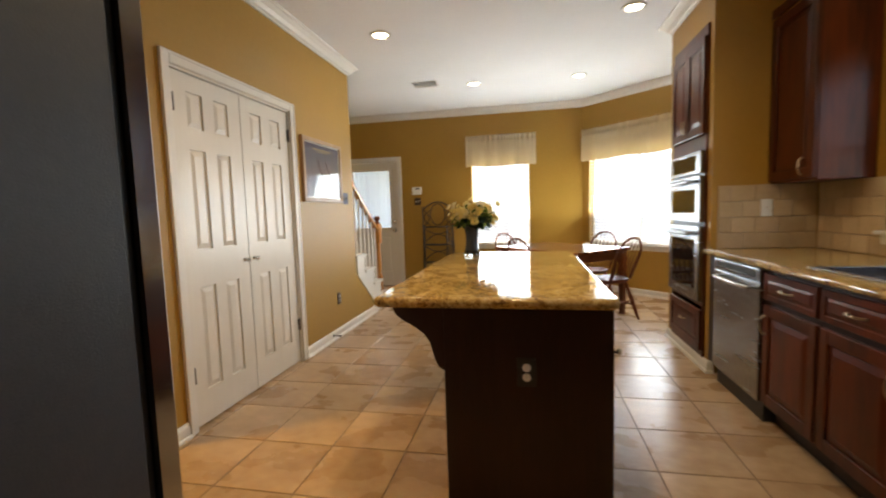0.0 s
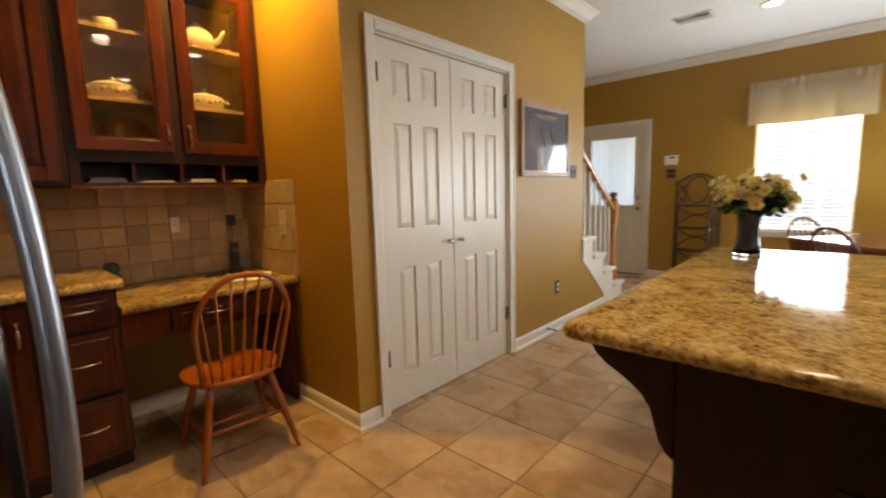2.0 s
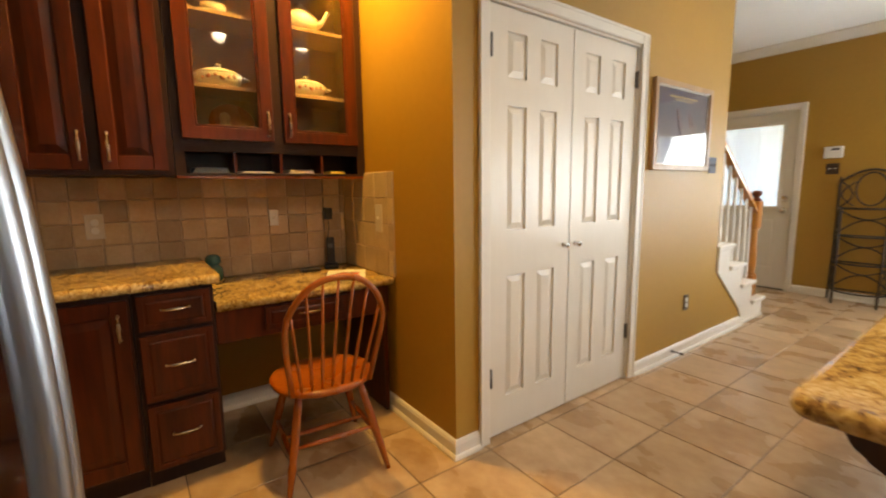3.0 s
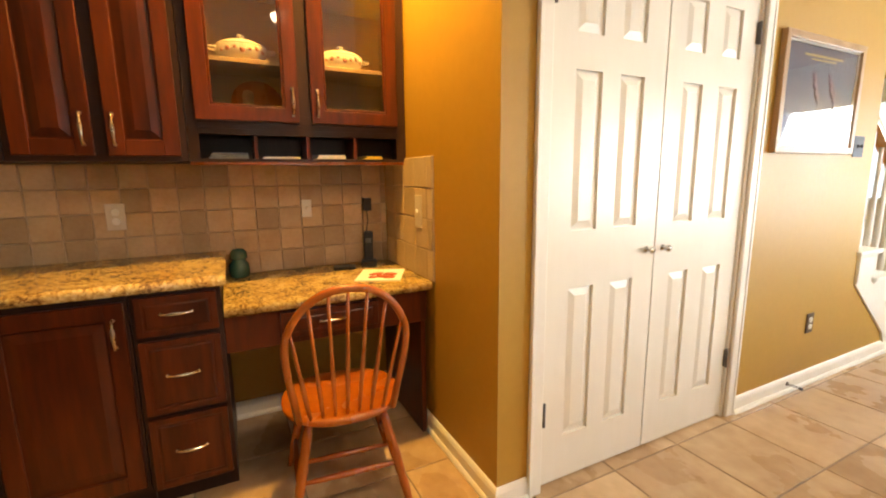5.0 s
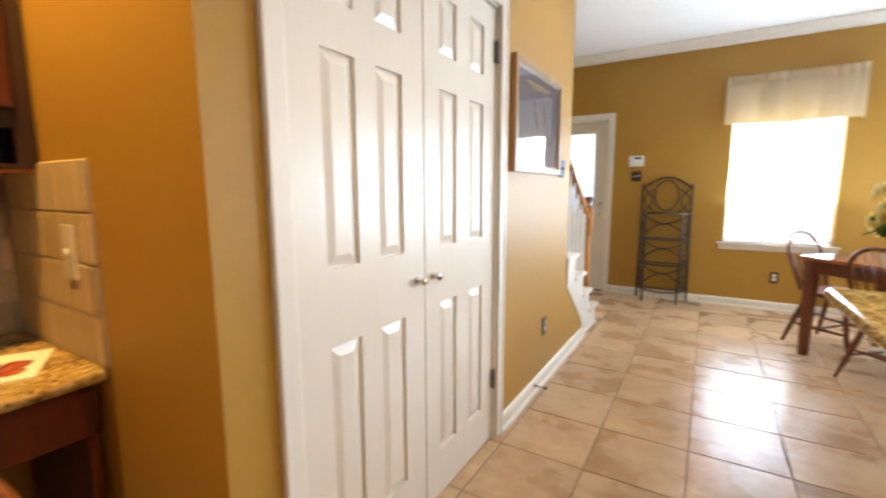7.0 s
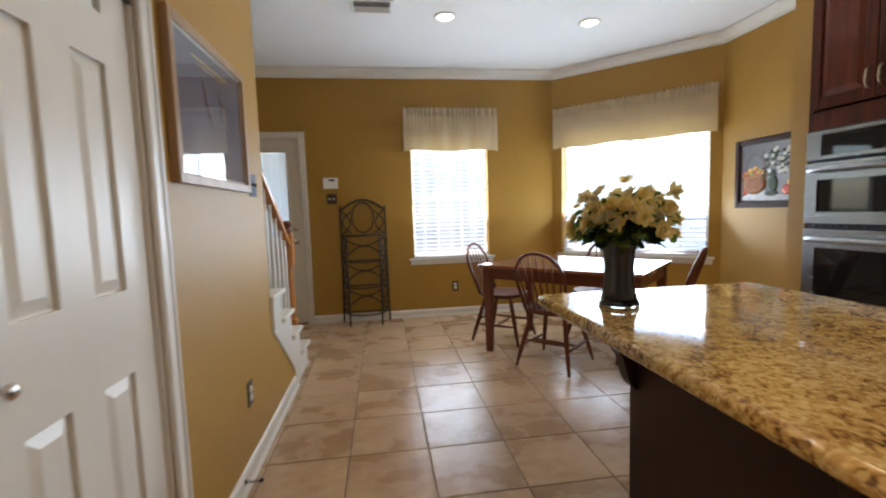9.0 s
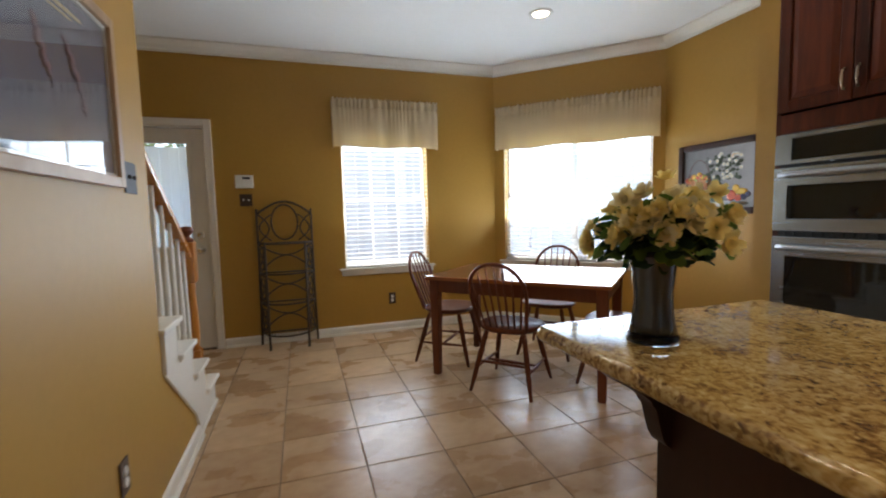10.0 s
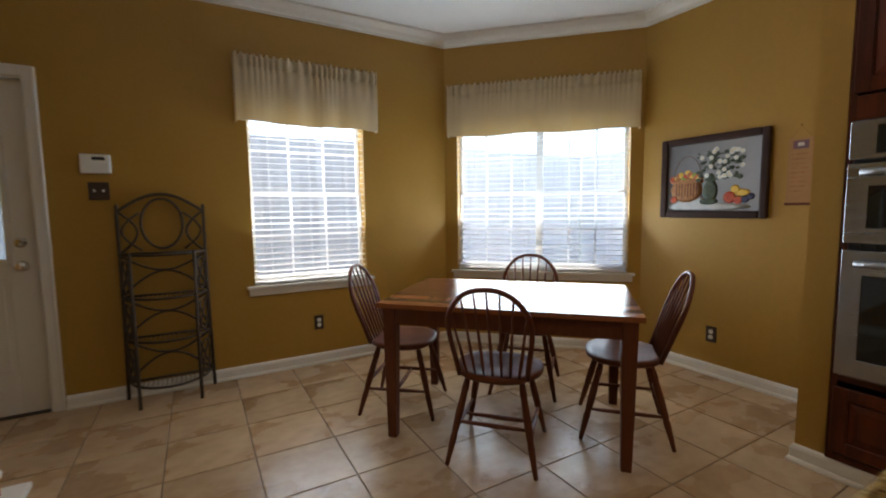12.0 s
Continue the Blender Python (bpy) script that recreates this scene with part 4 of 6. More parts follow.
def cloth_mat(name, color, vary):
    m = mat(name, color, 0.95, vary=vary, scale=5, grain=260, bump=0.5, bump_scale=500)
    nodes, links = m.node_tree.nodes, m.node_tree.links
    b = nodes["Principled BSDF"]
    tl, mix = nodes.new("ShaderNodeBsdfTranslucent"), nodes.new("ShaderNodeMixShader")
    tl.inputs[0].default_value = (color[0], color[1] * 0.96, color[2] * 0.82, 1)
    mix.inputs[0].default_value = 0.40
    links.new(b.outputs[0], mix.inputs[1])
    links.new(tl.outputs[0], mix.inputs[2])
    links.new(mix.outputs[0], nodes["Material Output"].inputs[0])
    return m


M_VALANCE = cloth_mat("cream_linen_valance", (0.74, 0.63, 0.43), (0.80, 0.70, 0.51))
M_N, M_B = pose(0, BACK, 0), pose(A.x, A.y, 0, 0, 0, BAY)
window_unit("window_1", "white double-hung window with grilles and a painted sill", M_N, WX0, WX1, WZ0, WZ1, 1, 8)
window_unit("window_2", "wide white twin double-hung window with grilles", M_B, BU0, BU1, WZ0, WZ1, 2, 8)
blind("white slatted blind, open, in the narrow window", M_N, WX0 + 0.024, WX1 - 0.024, WZ0, WZ1 - 0.02, 3, (WX0 + 0.16, (WX0 + WX1) / 2, WX1 - 0.16))
blind("white slatted blind, open, in the wide window", M_B, BU0 + 0.024, BU1 - 0.024, WZ0, WZ1 - 0.02, 3, (BU0 + 0.18, BU0 + 0.62, BU1 - 0.62, BU1 - 0.18))
valance("cream linen valance gathered on a rod", M_N, -1.610, -0.555, 1.873, 2.338, seed=3)
valance("long cream linen valance gathered on a rod", M_B, 0.045, BAYL - 0.045, 1.870, 2.315, seed=8)

# ---- dining table ----
TABLE_R = -46.4
table = thing("dining_table", "mahogany dining table with a striped plank top", "dining table", -0.335, 7.13, 0, TABLE_R)
TL, TW = 0.652, 0.430
nplank = 11
for k in range(nplank):
    y0 = -TW + 2 * TW * k / nplank
    y1 = -TW + 2 * TW * (k + 1) / nplank
    box("plank", table, M_TABLE if k % 2 else M_TABLE2, (-TL, y0 + 0.0004, 0.724), (TL, y1 - 0.0004, 0.750), 0.0012)
for lo, hi in (((-TL + 0.055, -TW + 0.035, 0.632), (TL - 0.055, -TW + 0.057, 0.724)), ((-TL + 0.055, TW - 0.057, 0.632), (TL - 0.055, TW - 0.035, 0.724)), ((-TL + 0.035, -TW + 0.057, 0.632), (-TL + 0.057, TW - 0.057, 0.724)), ((TL - 0.057, -TW + 0.057, 0.632), (TL - 0.035, TW - 0.057, 0.724))):
    box("apron", table, M_CHAIR, lo, hi, 0.002)
for sx in (-1, 1):
    for sy in (-1, 1):
        bm = bmesh.new()
        cx, cy = sx * (TL - 0.060), sy * (TW - 0.060)
        vs = add_box(bm, (cx - 0.036, cy - 0.036, 0), (cx + 0.036, cy + 0.036, 0.724), 0.004)
        for v in bm.verts:
            if v.co.z < 0.1:
                v.co.x, v.co.y = cx + (v.co.x - cx) * 0.68, cy + (v.co.y - cy) * 0.68
        part("leg", bm, M_CHAIR, table)


# ---- bow-back chairs ----
def windsor(label, material, x, y, rz, group, seat_z=0.445, top_z=0.895, spindles=7):
    c = thing("windsor_chair", label, "chair", x, y, 0, rz, group=group)
    bm = bmesh.new()
    rings = []
    sides = 32
    for rr, zt in ((0.0, -0.016), (0.45, -0.014), (0.80, -0.004), (0.95, 0.0), (1.0, -0.006), (1.0, -0.020), (0.90, -0.036), (0.5, -0.040), (0.0, -0.040)):
        ring = []
        for k in range(sides):
            a = k * math.tau / sides
            wx = 0.222 * (1 + 0.06 * math.sin(a)) * math.copysign(abs(math.cos(a)) ** 0.85, math.cos(a))
            wy = 0.205 * math.copysign(abs(math.sin(a)) ** 0.85, math.sin(a))
            ring.append(bm.verts.new((wx * max(rr, 0.001), wy * max(rr, 0.001), seat_z + zt)))
        rings.append(ring)
    for r1, r2 in zip(rings, rings[1:]):
        for k in range(sides):
            f = bm.faces.new((r1[k], r1[(k + 1) % sides], r2[(k + 1) % sides], r2[k]))
            f.smooth = True
    part("seat", bm, material, c)
    half, lean = 0.228, 0.34

    def back(u, h):
        return (u, -0.165 - lean * (h - seat_z), h)
    hoop = []
    for k in range(25):
        a = math.pi * k / 24
        ux = -math.cos(a)
        hh = seat_z - 0.01 + (top_z - seat_z) * (math.sin(a) ** 0.72)
        u = half * math.copysign(abs(ux) ** 0.85, ux) * (0.72 + 0.28 * min(1.0, 1.7 * math.sin(a)))
        hoop.append(back(u, hh))
    bm = bmesh.new()
    add_tube(bm, hoop, 0.0125, 8)
    part("bow", bm, material, c)
    for k in range(spindles):
        u = -0.125 + 0.25 * k / (spindles - 1)
        best = min((abs(p[0] - u * 1.42), p) for p in hoop[4:21])[1]
        topz = best[2]
        bm = bmesh.new()
        p0, p1 = Vector(back(u, seat_z - 0.008)), Vector(back(u * 1.42, topz))
        pts = [p0.lerp(p1, t) for t in (0, 0.15, 0.35, 0.6, 1)]
        add_tube(bm, pts, [0.0055, 0.0075, 0.0085, 0.0065, 0.0050], 7)
        part("spindle", bm, material, c)
    feet = {}
    for sx in (-1, 1):
        for sy in (-1, 1):
            t0, t1 = Vector((sx * 0.130, sy * 0.120, seat_z - 0.025)), Vector((sx * 0.213, sy * (0.225 if sy > 0 else 0.230), 0.0))
            feet[sx, sy] = (t0, t1)
            bm = bmesh.new()
            ts = (0, 0.10, 0.16, 0.20, 0.42, 0.60, 0.64, 0.70, 0.90, 1)
            add_tube(bm, [t0.lerp(t1, t) for t in ts], [0.013, 0.016, 0.0185, 0.016, 0.0195, 0.0175, 0.0145, 0.0175, 0.0125, 0.0105], 9)
            part("leg", bm, material, c)
    mids = {}
    for sx in (-1, 1):
        a = feet[sx, -1][0].lerp(feet[sx, -1][1], 0.62)
        b = feet[sx, 1][0].lerp(feet[sx, 1][1], 0.62)
        mids[sx] = a.lerp(b, 0.5)
        bm = bmesh.new()
        add_tube(bm, [a.lerp(b, t) for t in (0, 0.2, 0.5, 0.8, 1)], [0.007, 0.010, 0.0125, 0.010, 0.007], 8)
        part("side_stretcher", bm, material, c)
    bm = bmesh.new()
    add_tube(bm, [mids[-1].lerp(mids[1], t) for t in (0, 0.2, 0.5, 0.8, 1)], [0.007, 0.010, 0.0125, 0.010, 0.007], 8)
    part("cross_stretcher", bm, material, c)
    a, b = feet[-1, -1][0].lerp(feet[-1, -1][1], 0.52), feet[1, -1][0].lerp(feet[1, -1][1], 0.52)
    bm = bmesh.new()
    add_tube(bm, [a.lerp(b, t) for t in (0, 0.2, 0.5, 0.8, 1)], [0.007, 0.010, 0.012, 0.010, 0.007], 8)
    part("back_stretcher", bm, material, c)
    return c


GR = "chairs round the dining table"
near_chair = windsor("mahogany bow-back spindle chair pushed under the table", M_CHAIR, -0.585, 6.915, -47.5, GR)
copy_thing(near_chair, pose(-0.785, 7.645, 0, 0, 0, -130))
copy_thing(near_chair, pose(0.145, 6.735, 0, 0, 0, 43))
copy_thing(near_chair, pose(0.055, 7.46, 0, 0, 0, 133))
windsor("orange oak bow-back spindle chair at the desk", M_OAK, -2.915, 3.245, 84, "", seat_z=0.415, top_z=0.920, spindles=7)

# ---- baker's rack ----
rack = thing("bakers_rack", "dark wrought-iron folding rack with four shelves", "metal rack", -2.092, 8.535, 0, 0)
RW, RD = 0.255, 0.105


def iron(name, pts, r=0.006, closed=False, sides=7):
    return tube(name, rack, M_IRON, pts, r * 1.4, sides, closed)


for sx in (-1, 1):
    iron("post", [(sx * RW, RD, 0.0), (sx * (RW - 0.01), RD, 0.6), (sx * (RW - 0.012), RD, 1.27)], 0.0075)
    iron("post", [(sx * (RW - 0.085), -RD - 0.02, 0.0), (sx * (RW - 0.085), -RD, 0.45), (sx * (RW - 0.080), -RD + 0.03, 0.99)], 0.0075)
    lathe("finial", rack, M_IRON, [(0.008, 1.27), (0.012, 1.278), (0.008, 1.290), (0.001, 1.296)], 10, pose(sx * (RW - 0.012), RD, 0))
iron("arch", [(-(RW - 0.012) + 2 * (RW - 0.012) * k / 16, RD, 1.245 + 0.115 * math.sin(math.pi * k / 16)) for k in range(17)], 0.0075)
iron("ring", [(0.118 * math.cos(a * math.tau / 32), RD, 1.165 + 0.165 * math.sin(a * math.tau / 32)) for a in range(32)], 0.006, True)
for sx in (-1, 1):
    iron("side_curve", [(sx * (RW - 0.012 - 0.105 * math.sin(math.pi * k / 12)), RD, 0.97 + 0.28 * k / 12) for k in range(13)], 0.0055)
    iron("side_curve", [(sx * (0.12 + 0.115 * math.sin(math.pi * k / 12) * 0.9), RD - 0.004, 1.24 - 0.25 * k / 12) for k in range(13)], 0.005)
for z in (0.115, 0.41, 0.69, 0.97):
    f = -RD if z > 0.2 else -RD - 0.012
    pts = [(-RW + 0.012, RD, z)] + [(-(RW - 0.015) + 2 * (RW - 0.015) * k / 12, RD - (RD - f) * math.sin(math.pi * k / 12) ** 0.55, z) for k in range(13)] + [(RW - 0.012, RD, z)]
    iron("shelf_rim", pts, 0.006, True)
    bm = bmesh.new()
    for k in range(1, 18):
        x = -(RW - 0.015) + 2 * (RW - 0.015) * k / 18
        add_tube(bm, [(x, RD, z - 0.003), (x, RD - (RD - f) * math.sin(math.pi * k / 18) ** 0.55, z - 0.003)], 0.0022, 5)
    part("shelf_wires", bm, M_IRON, rack)
for z0, z1 in ((0.41, 0.69), (0.69, 0.97), (0.115, 0.41)):
    iron("back_arc", [(-(RW - 0.02) + 2 * (RW - 0.02) * k / 16, RD, z0 + 0.015 + (z1 - z0) * 0.52 * math.sin(math.pi * k / 16)) for k in range(17)], 0.0055)
    iron("back_arc", [(-(RW - 0.02) + 2 * (RW - 0.02) * k / 16, RD - 0.004, z1 - 0.015 - (z1 - z0) * 0.36 * math.sin(math.pi * k / 16)) for k in range(17)], 0.0055)
for sx in (-1, 1):
    for z0, z1 in ((0.115, 0.41), (0.41, 0.69), (0.69, 0.97)):
        iron("side_brace", [(sx * (RW - 0.008), RD, z0), (sx * (RW - 0.05), 0, (z0 + z1) / 2), (sx * (RW - 0.083), -RD, z1)], 0.0045)
        iron("side_brace", [(sx * (RW - 0.008), RD, z1), (sx * (RW - 0.05), 0, (z0 + z1) / 2), (sx * (RW - 0.083), -RD, z0)], 0.0045)
        iron("side_ring", [(sx * (RW - 0.046 + 0.024 * math.cos(a * math.tau / 20)), 0.065 * math.cos(a * math.tau / 20), (z0 + z1) / 2 + 0.105 * math.sin(a * math.tau / 20)) for a in range(20)], 0.004, True)

# ---- pictures on the east wall ----
M_DKFRAME = mat("dark_walnut_frame", (0.030, 0.013, 0.009), 0.55, vary=(0.044, 0.020, 0.014), scale=10, grain=60)
M_DKFRAME.node_tree.nodes["Principled BSDF"].inputs["Specular IOR Level"].default_value = 0.2
M_CANVAS = mat("grey_painted_backdrop", (0.34, 0.335, 0.33), 0.7, vary=(0.46, 0.455, 0.45), scale=3, grain=25)
M_CLOTHW = mat("painted_white_cloth", (0.62, 0.62, 0.60), 0.7, vary=(0.45, 0.45, 0.45), scale=14, grain=60)
M_BASKET = mat("painted_wicker", (0.26, 0.085, 0.025), 0.7, vary=(0.44, 0.20, 0.06), scale=40, grain=90)
M_FRUITR = mat("painted_red_fruit", (0.42, 0.035, 0.02), 0.6, vary=(0.55, 0.12, 0.03), scale=20, grain=50)
M_FRUITY = mat("painted_yellow_fruit", (0.70, 0.36, 0.03), 0.6, vary=(0.72, 0.48, 0.08), scale=20, grain=50)
M_LEAFD = mat("painted_dark_leaves", (0.03, 0.045, 0.025), 0.7, vary=(0.07, 0.09, 0.05), scale=30, grain=60)
M_DAISY = mat("painted_daisies", (0.72, 0.72, 0.68), 0.7, vary=(0.60, 0.60, 0.55), scale=30, grain=60)
M_DKVIOLET = mat("painted_dark_plum", (0.02, 0.02, 0.05), 0.6, vary=(0.04, 0.03, 0.08), scale=30, grain=60)
p2 = framed("framed_painting", "still life of fruit basket and daisies in a dark rounded frame", EAST, 7.325, 1.150, -90, 0.745, 0.592, 0.052, 0.030, M_DKFRAME, 0, False, 0.014)
box("canvas", p2, M_CANVAS, (0.05, -0.010, 0.05), (0.70, -0.004, 0.55), 0)


def dab(name, material, blobs, depth=-0.010, label="", sides=14):
    bm = bmesh.new()
    for i, (x, z, rx, rz_) in enumerate(blobs):
        mm = Matrix.Translation((x, depth - 0.00002 * i, z)) @ Matrix.Diagonal((rx, 1, rz_, 1)) @ pose(0, 0, 0, 90, 0, 0)
        add_lathe(bm, [(1.0, 0), (0.6, 0.0002)], sides, mm)
    return part(name, bm, material, p2, label)


# a backdrop that lightens from one side to the other, as painted
cn = M_CANVAS.node_tree
grad_tc, grad_xyz, grad_ramp, grad_noise = cn.nodes.new("ShaderNodeTexCoord"), cn.nodes.new("ShaderNodeSeparateXYZ"), cn.nodes.new("ShaderNodeValToRGB"), cn.nodes.new("ShaderNodeTexNoise")
grad_mix = cn.nodes.new("ShaderNodeMix")
grad_mix.inputs[0].default_value = 0.22
grad_noise.inputs["Scale"].default_value, grad_noise.inputs["Detail"].default_value = 9, 5
grad_ramp.color_ramp.elements[0].position, grad_ramp.color_ramp.elements[0].color = 0.12, (0.13, 0.125, 0.13, 1)
grad_ramp.color_ramp.elements[1].position, grad_ramp.color_ramp.elements[1].color = 0.62, (0.34, 0.335, 0.34, 1)
cn.links.new(grad_tc.outputs["Object"], grad_xyz.inputs[0])
cn.links.new(grad_xyz.outputs[0], grad_mix.inputs[2])
cn.links.new(grad_noise.outputs["Fac"], grad_mix.inputs[3])
cn.links.new(grad_mix.outputs[0], grad_ramp.inputs[0])
cn.links.new(grad_ramp.outputs[0], cn.nodes["Principled BSDF"].inputs["Base Color"])
M_FRUITG = mat("painted_green_fruit", (0.20, 0.26, 0.03), 0.6, vary=(0.34, 0.34, 0.06), scale=20, grain=50)
M_WICKERDK = mat("painted_wicker_shade", (0.10, 0.035, 0.012), 0.7, vary=(0.16, 0.06, 0.02), scale=40, grain=90)
rp = random.Random(4)
for piece in [(0.36, 0.080, 0.29, 0.026), (0.19, 0.098, 0.100, 0.034), (0.27, 0.120, 0.070, 0.050), (0.13, 0.085, 0.060, 0.026)]:
    dab("painted_cloth", M_CLOTHW, [piece], -0.0101 - 0.0001 * rp.random(), "white cloth in the painting")
tube("basket_handle", p2, M_WICKERDK, [(0.205 + 0.105 * math.cos(a), -0.0112, 0.27 + 0.185 * math.sin(a)) for a in [math.pi * k / 18 for k in range(19)]], 0.0022, 6)
dab("painted_basket", M_BASKET, [(0.200, 0.205, 0.122, 0.090), (0.200, 0.268, 0.128, 0.030)], -0.0104, "wicker basket in the painting")
for k in range(8):
    boxes("wicker_weave", p2, M_WICKERDK, [((0.118 + 0.022 * k, -0.01085, 0.150 + 0.012 * (k % 2)), (0.127 + 0.022 * k, -0.0105, 0.255))])
for k in range(15):
    fx, fz = 0.100 + 0.0145 * k + rp.uniform(-0.006, 0.006), 0.290 + 0.050 * math.sin(math.pi * k / 14) * rp.uniform(0.2, 1.0)
    fruit = ("painted_red_fruit", M_FRUITR) if k % 3 == 0 else ("painted_yellow_fruit", M_FRUITY) if k % 3 == 1 else ("painted_green_fruit", M_FRUITG) if k % 2 else ("painted_orange_fruit", M_BASKET)
    dab(fruit[0], fruit[1], [(fx, fz, rp.uniform(0.018, 0.028), rp.uniform(0.016, 0.024))], -0.0109 - 0.00004 * k)
for n, (kind, paint, piece) in enumerate((("painted_yellow_fruit", M_FRUITY, (0.585, 0.175, 0.052, 0.026)), ("painted_yellow_fruit", M_FRUITY, (0.540, 0.200, 0.030, 0.030)), ("painted_red_fruit", M_FRUITR, (0.505, 0.145, 0.042, 0.042)), ("painted_red_fruit", M_FRUITR, (0.560, 0.125, 0.030, 0.028)), ("painted_plum", M_DKVIOLET, (0.605, 0.130, 0.026, 0.024)), ("painted_plum", M_DKVIOLET, (0.640, 0.150, 0.024, 0.022)), ("painted_red_fruit", M_FRUITR, (0.105, 0.135, 0.028, 0.026)))):
    dab(kind, paint, [piece], -0.0106 - 0.0001 * n)
dab("painted_vase", M_LEAFD, [(0.375, 0.195, 0.052, 0.080), (0.365, 0.120, 0.066, 0.024), (0.375, 0.280, 0.028, 0.040)], -0.0107, "dark green vase in the painting")
dab("painted_leaves", M_LEAFD, [(0.40 + rp.uniform(-0.12, 0.18), 0.350 + rp.uniform(-0.08, 0.12), rp.uniform(0.006, 0.020), rp.uniform(0.005, 0.016)) for _ in range(90)], -0.0112)
for n in range(24):
    dx, dz = 0.405 + rp.uniform(-0.12, 0.18), 0.370 + rp.uniform(-0.08, 0.12)
    daisy = dab("painted_daisy", M_DAISY, [(dx + 0.009 * math.cos(a), dz + 0.009 * math.sin(a), 0.0085, 0.0085) for a in [math.tau * k / 5 + n for k in range(5)]], -0.0132 - 0.00003 * n, sides=8)
    dab("daisy_centre", M_FRUITY, [(dx, dz, 0.005, 0.005)], -0.0142, sides=8)
M_PAPER1 = mat("tan_printed_paper", (0.36, 0.175, 0.055), 0.7, vary=(0.42, 0.22, 0.08), scale=6, grain=40)
cal = thing("wall_hanging", "narrow tan paper hanging with small printed picture", "wall hanging", EAST, 6.492, 1.243, -90)
box("sheet", cal, M_PAPER1, (0, -0.004, 0.0), (0.128, -0.001, 0.40), 0)
box("rod", cal, M_CHAIR, (-0.006, -0.012, -0.008), (0.134, -0.001, 0.008), 0.003)
box("picture", cal, M_POSTRED, (0.025, -0.0055, 0.335), (0.105, -0.004, 0.385), 0)
box("picture", cal, M_MATBOARD, (0.050, -0.0065, 0.352), (0.082, -0.0056, 0.372), 0)
tube("nail", cal, M_IRON, [(0.064, 0, 0.475), (0.064, -0.016, 0.477)], 0.003, 6)
tube("string", cal, M_BASKET, [(0.01, -0.003, 0.40), (0.064, -0.010, 0.475), (0.118, -0.003, 0.40)], 0.0012, 5)
boxes("lettering", cal, M_BASKET, [((0.02, -0.0048, 0.30 - 0.028 * k), (0.108 - 0.012 * (k % 3), -0.004, 0.306 - 0.028 * k)) for k in range(9)])


# ---- oven tower (front looks to -x: local x runs along -y from the far side) ----
TWID = TFAR - TNEAR
tower = thing("oven_cabinet", "tall dark cherry oven cabinet with two upper doors and a drawer", "cabinet", BOXX - 0.012, TFAR, 0, -90)
for x0 in (0, TWID - 0.026):
    box("side_panel", tower, M_CHERRY, (x0, 0.0, 0.085), (x0 + 0.026, 0.60, 2.385), 0)
for z0, z1 in ((0.085, 0.115), (0.455, 0.480), (1.590, 1.690), (2.355, 2.385)):
    box("rail", tower, M_CHERRY, (0.026, 0.0, z0), (TWID - 0.026, 0.58, z1), 0)
box("back_panel", tower, M_CHERRY, (0.026, 0.58, 0.085), (TWID - 0.026, 0.60, 2.385), 0)
for k in range(2):
    dw_ = (TWID - 0.036) / 2
    x0 = 0.016 + k * (dw_ + 0.004)
    panel_door(tower, M_CHERRY, dw_, 0.665, [(0.055, dw_ - 0.055)], [(0.060, 0.605)], pose(x0, -0.020, 1.700), 0.020, 0.010, 0.008, 0.03, "door")
    pull(tower, pose(x0 + (dw_ - 0.028 if k == 0 else 0.028), -0.020, 1.80), 0.095)
panel_door(tower, M_CHERRY, TWID - 0.036, 0.30, [(0.055, TWID - 0.091)], [(0.055, 0.245)], pose(0.018, -0.020, 0.130), 0.020, 0.010, 0.008, 0.03, "drawer_front")
pull(tower, pose(TWID / 2, -0.020, 0.30), 0.095, False)
bm = bmesh.new()
add_sweep(bm, [(0, 0), (-0.012, 0), (-0.018, 0.012), (-0.034, 0.026), (-0.050, 0.034), (-0.050, 0.055), (0, 0.055)], [(TWID + 0.002, 0.05, 2.385), (TWID + 0.002, -0.002, 2.385), (-0.002, -0.002, 2.385), (-0.002, 0.05, 2.385)][::-1])
part("crown", bm, M_CHERRY, tower)

oven = thing("wall_oven", "stainless steel double wall oven with dark glass doors", "oven", BOXX - 0.012, TFAR - 0.020, 0.482, -90)
OW = TWID - 0.040
box("chassis", oven, M_BLACK, (0.01, 0.0, 0.0), (OW - 0.01, 0.52, 1.106), 0)


def oven_door(z0, z1, wz0, wz1, hz):
    bm = bmesh.new()
    wx0, wx1 = 0.072, OW - 0.072
    add_ring_frame(bm, 0, OW, z0, z1, wx0, wx1, wz0, wz1, -0.035, -0.002)
    door = part("door", bm, M_STEEL, oven)
    box("window", door, M_BLACKGLASS, (wx0 - 0.001, -0.031, wz0 - 0.001), (wx1 + 0.001, -0.010, wz1 + 0.001), 0.001, "dark glass oven window")
    bm = bmesh.new()
    add_tube(bm, [(0.055 + (OW - 0.11) * k / 10, -0.083 + 0.012 * abs(k / 5 - 1) ** 3, hz) for k in range(11)], 0.0160, 12)
    for xx in (0.075, OW - 0.075):
        add_box(bm, (xx - 0.010, -0.078, hz - 0.010), (xx + 0.010, -0.034, hz + 0.010), 0.003)
    part("handle", bm, M_HANDLE, door, "satin steel bar handle")


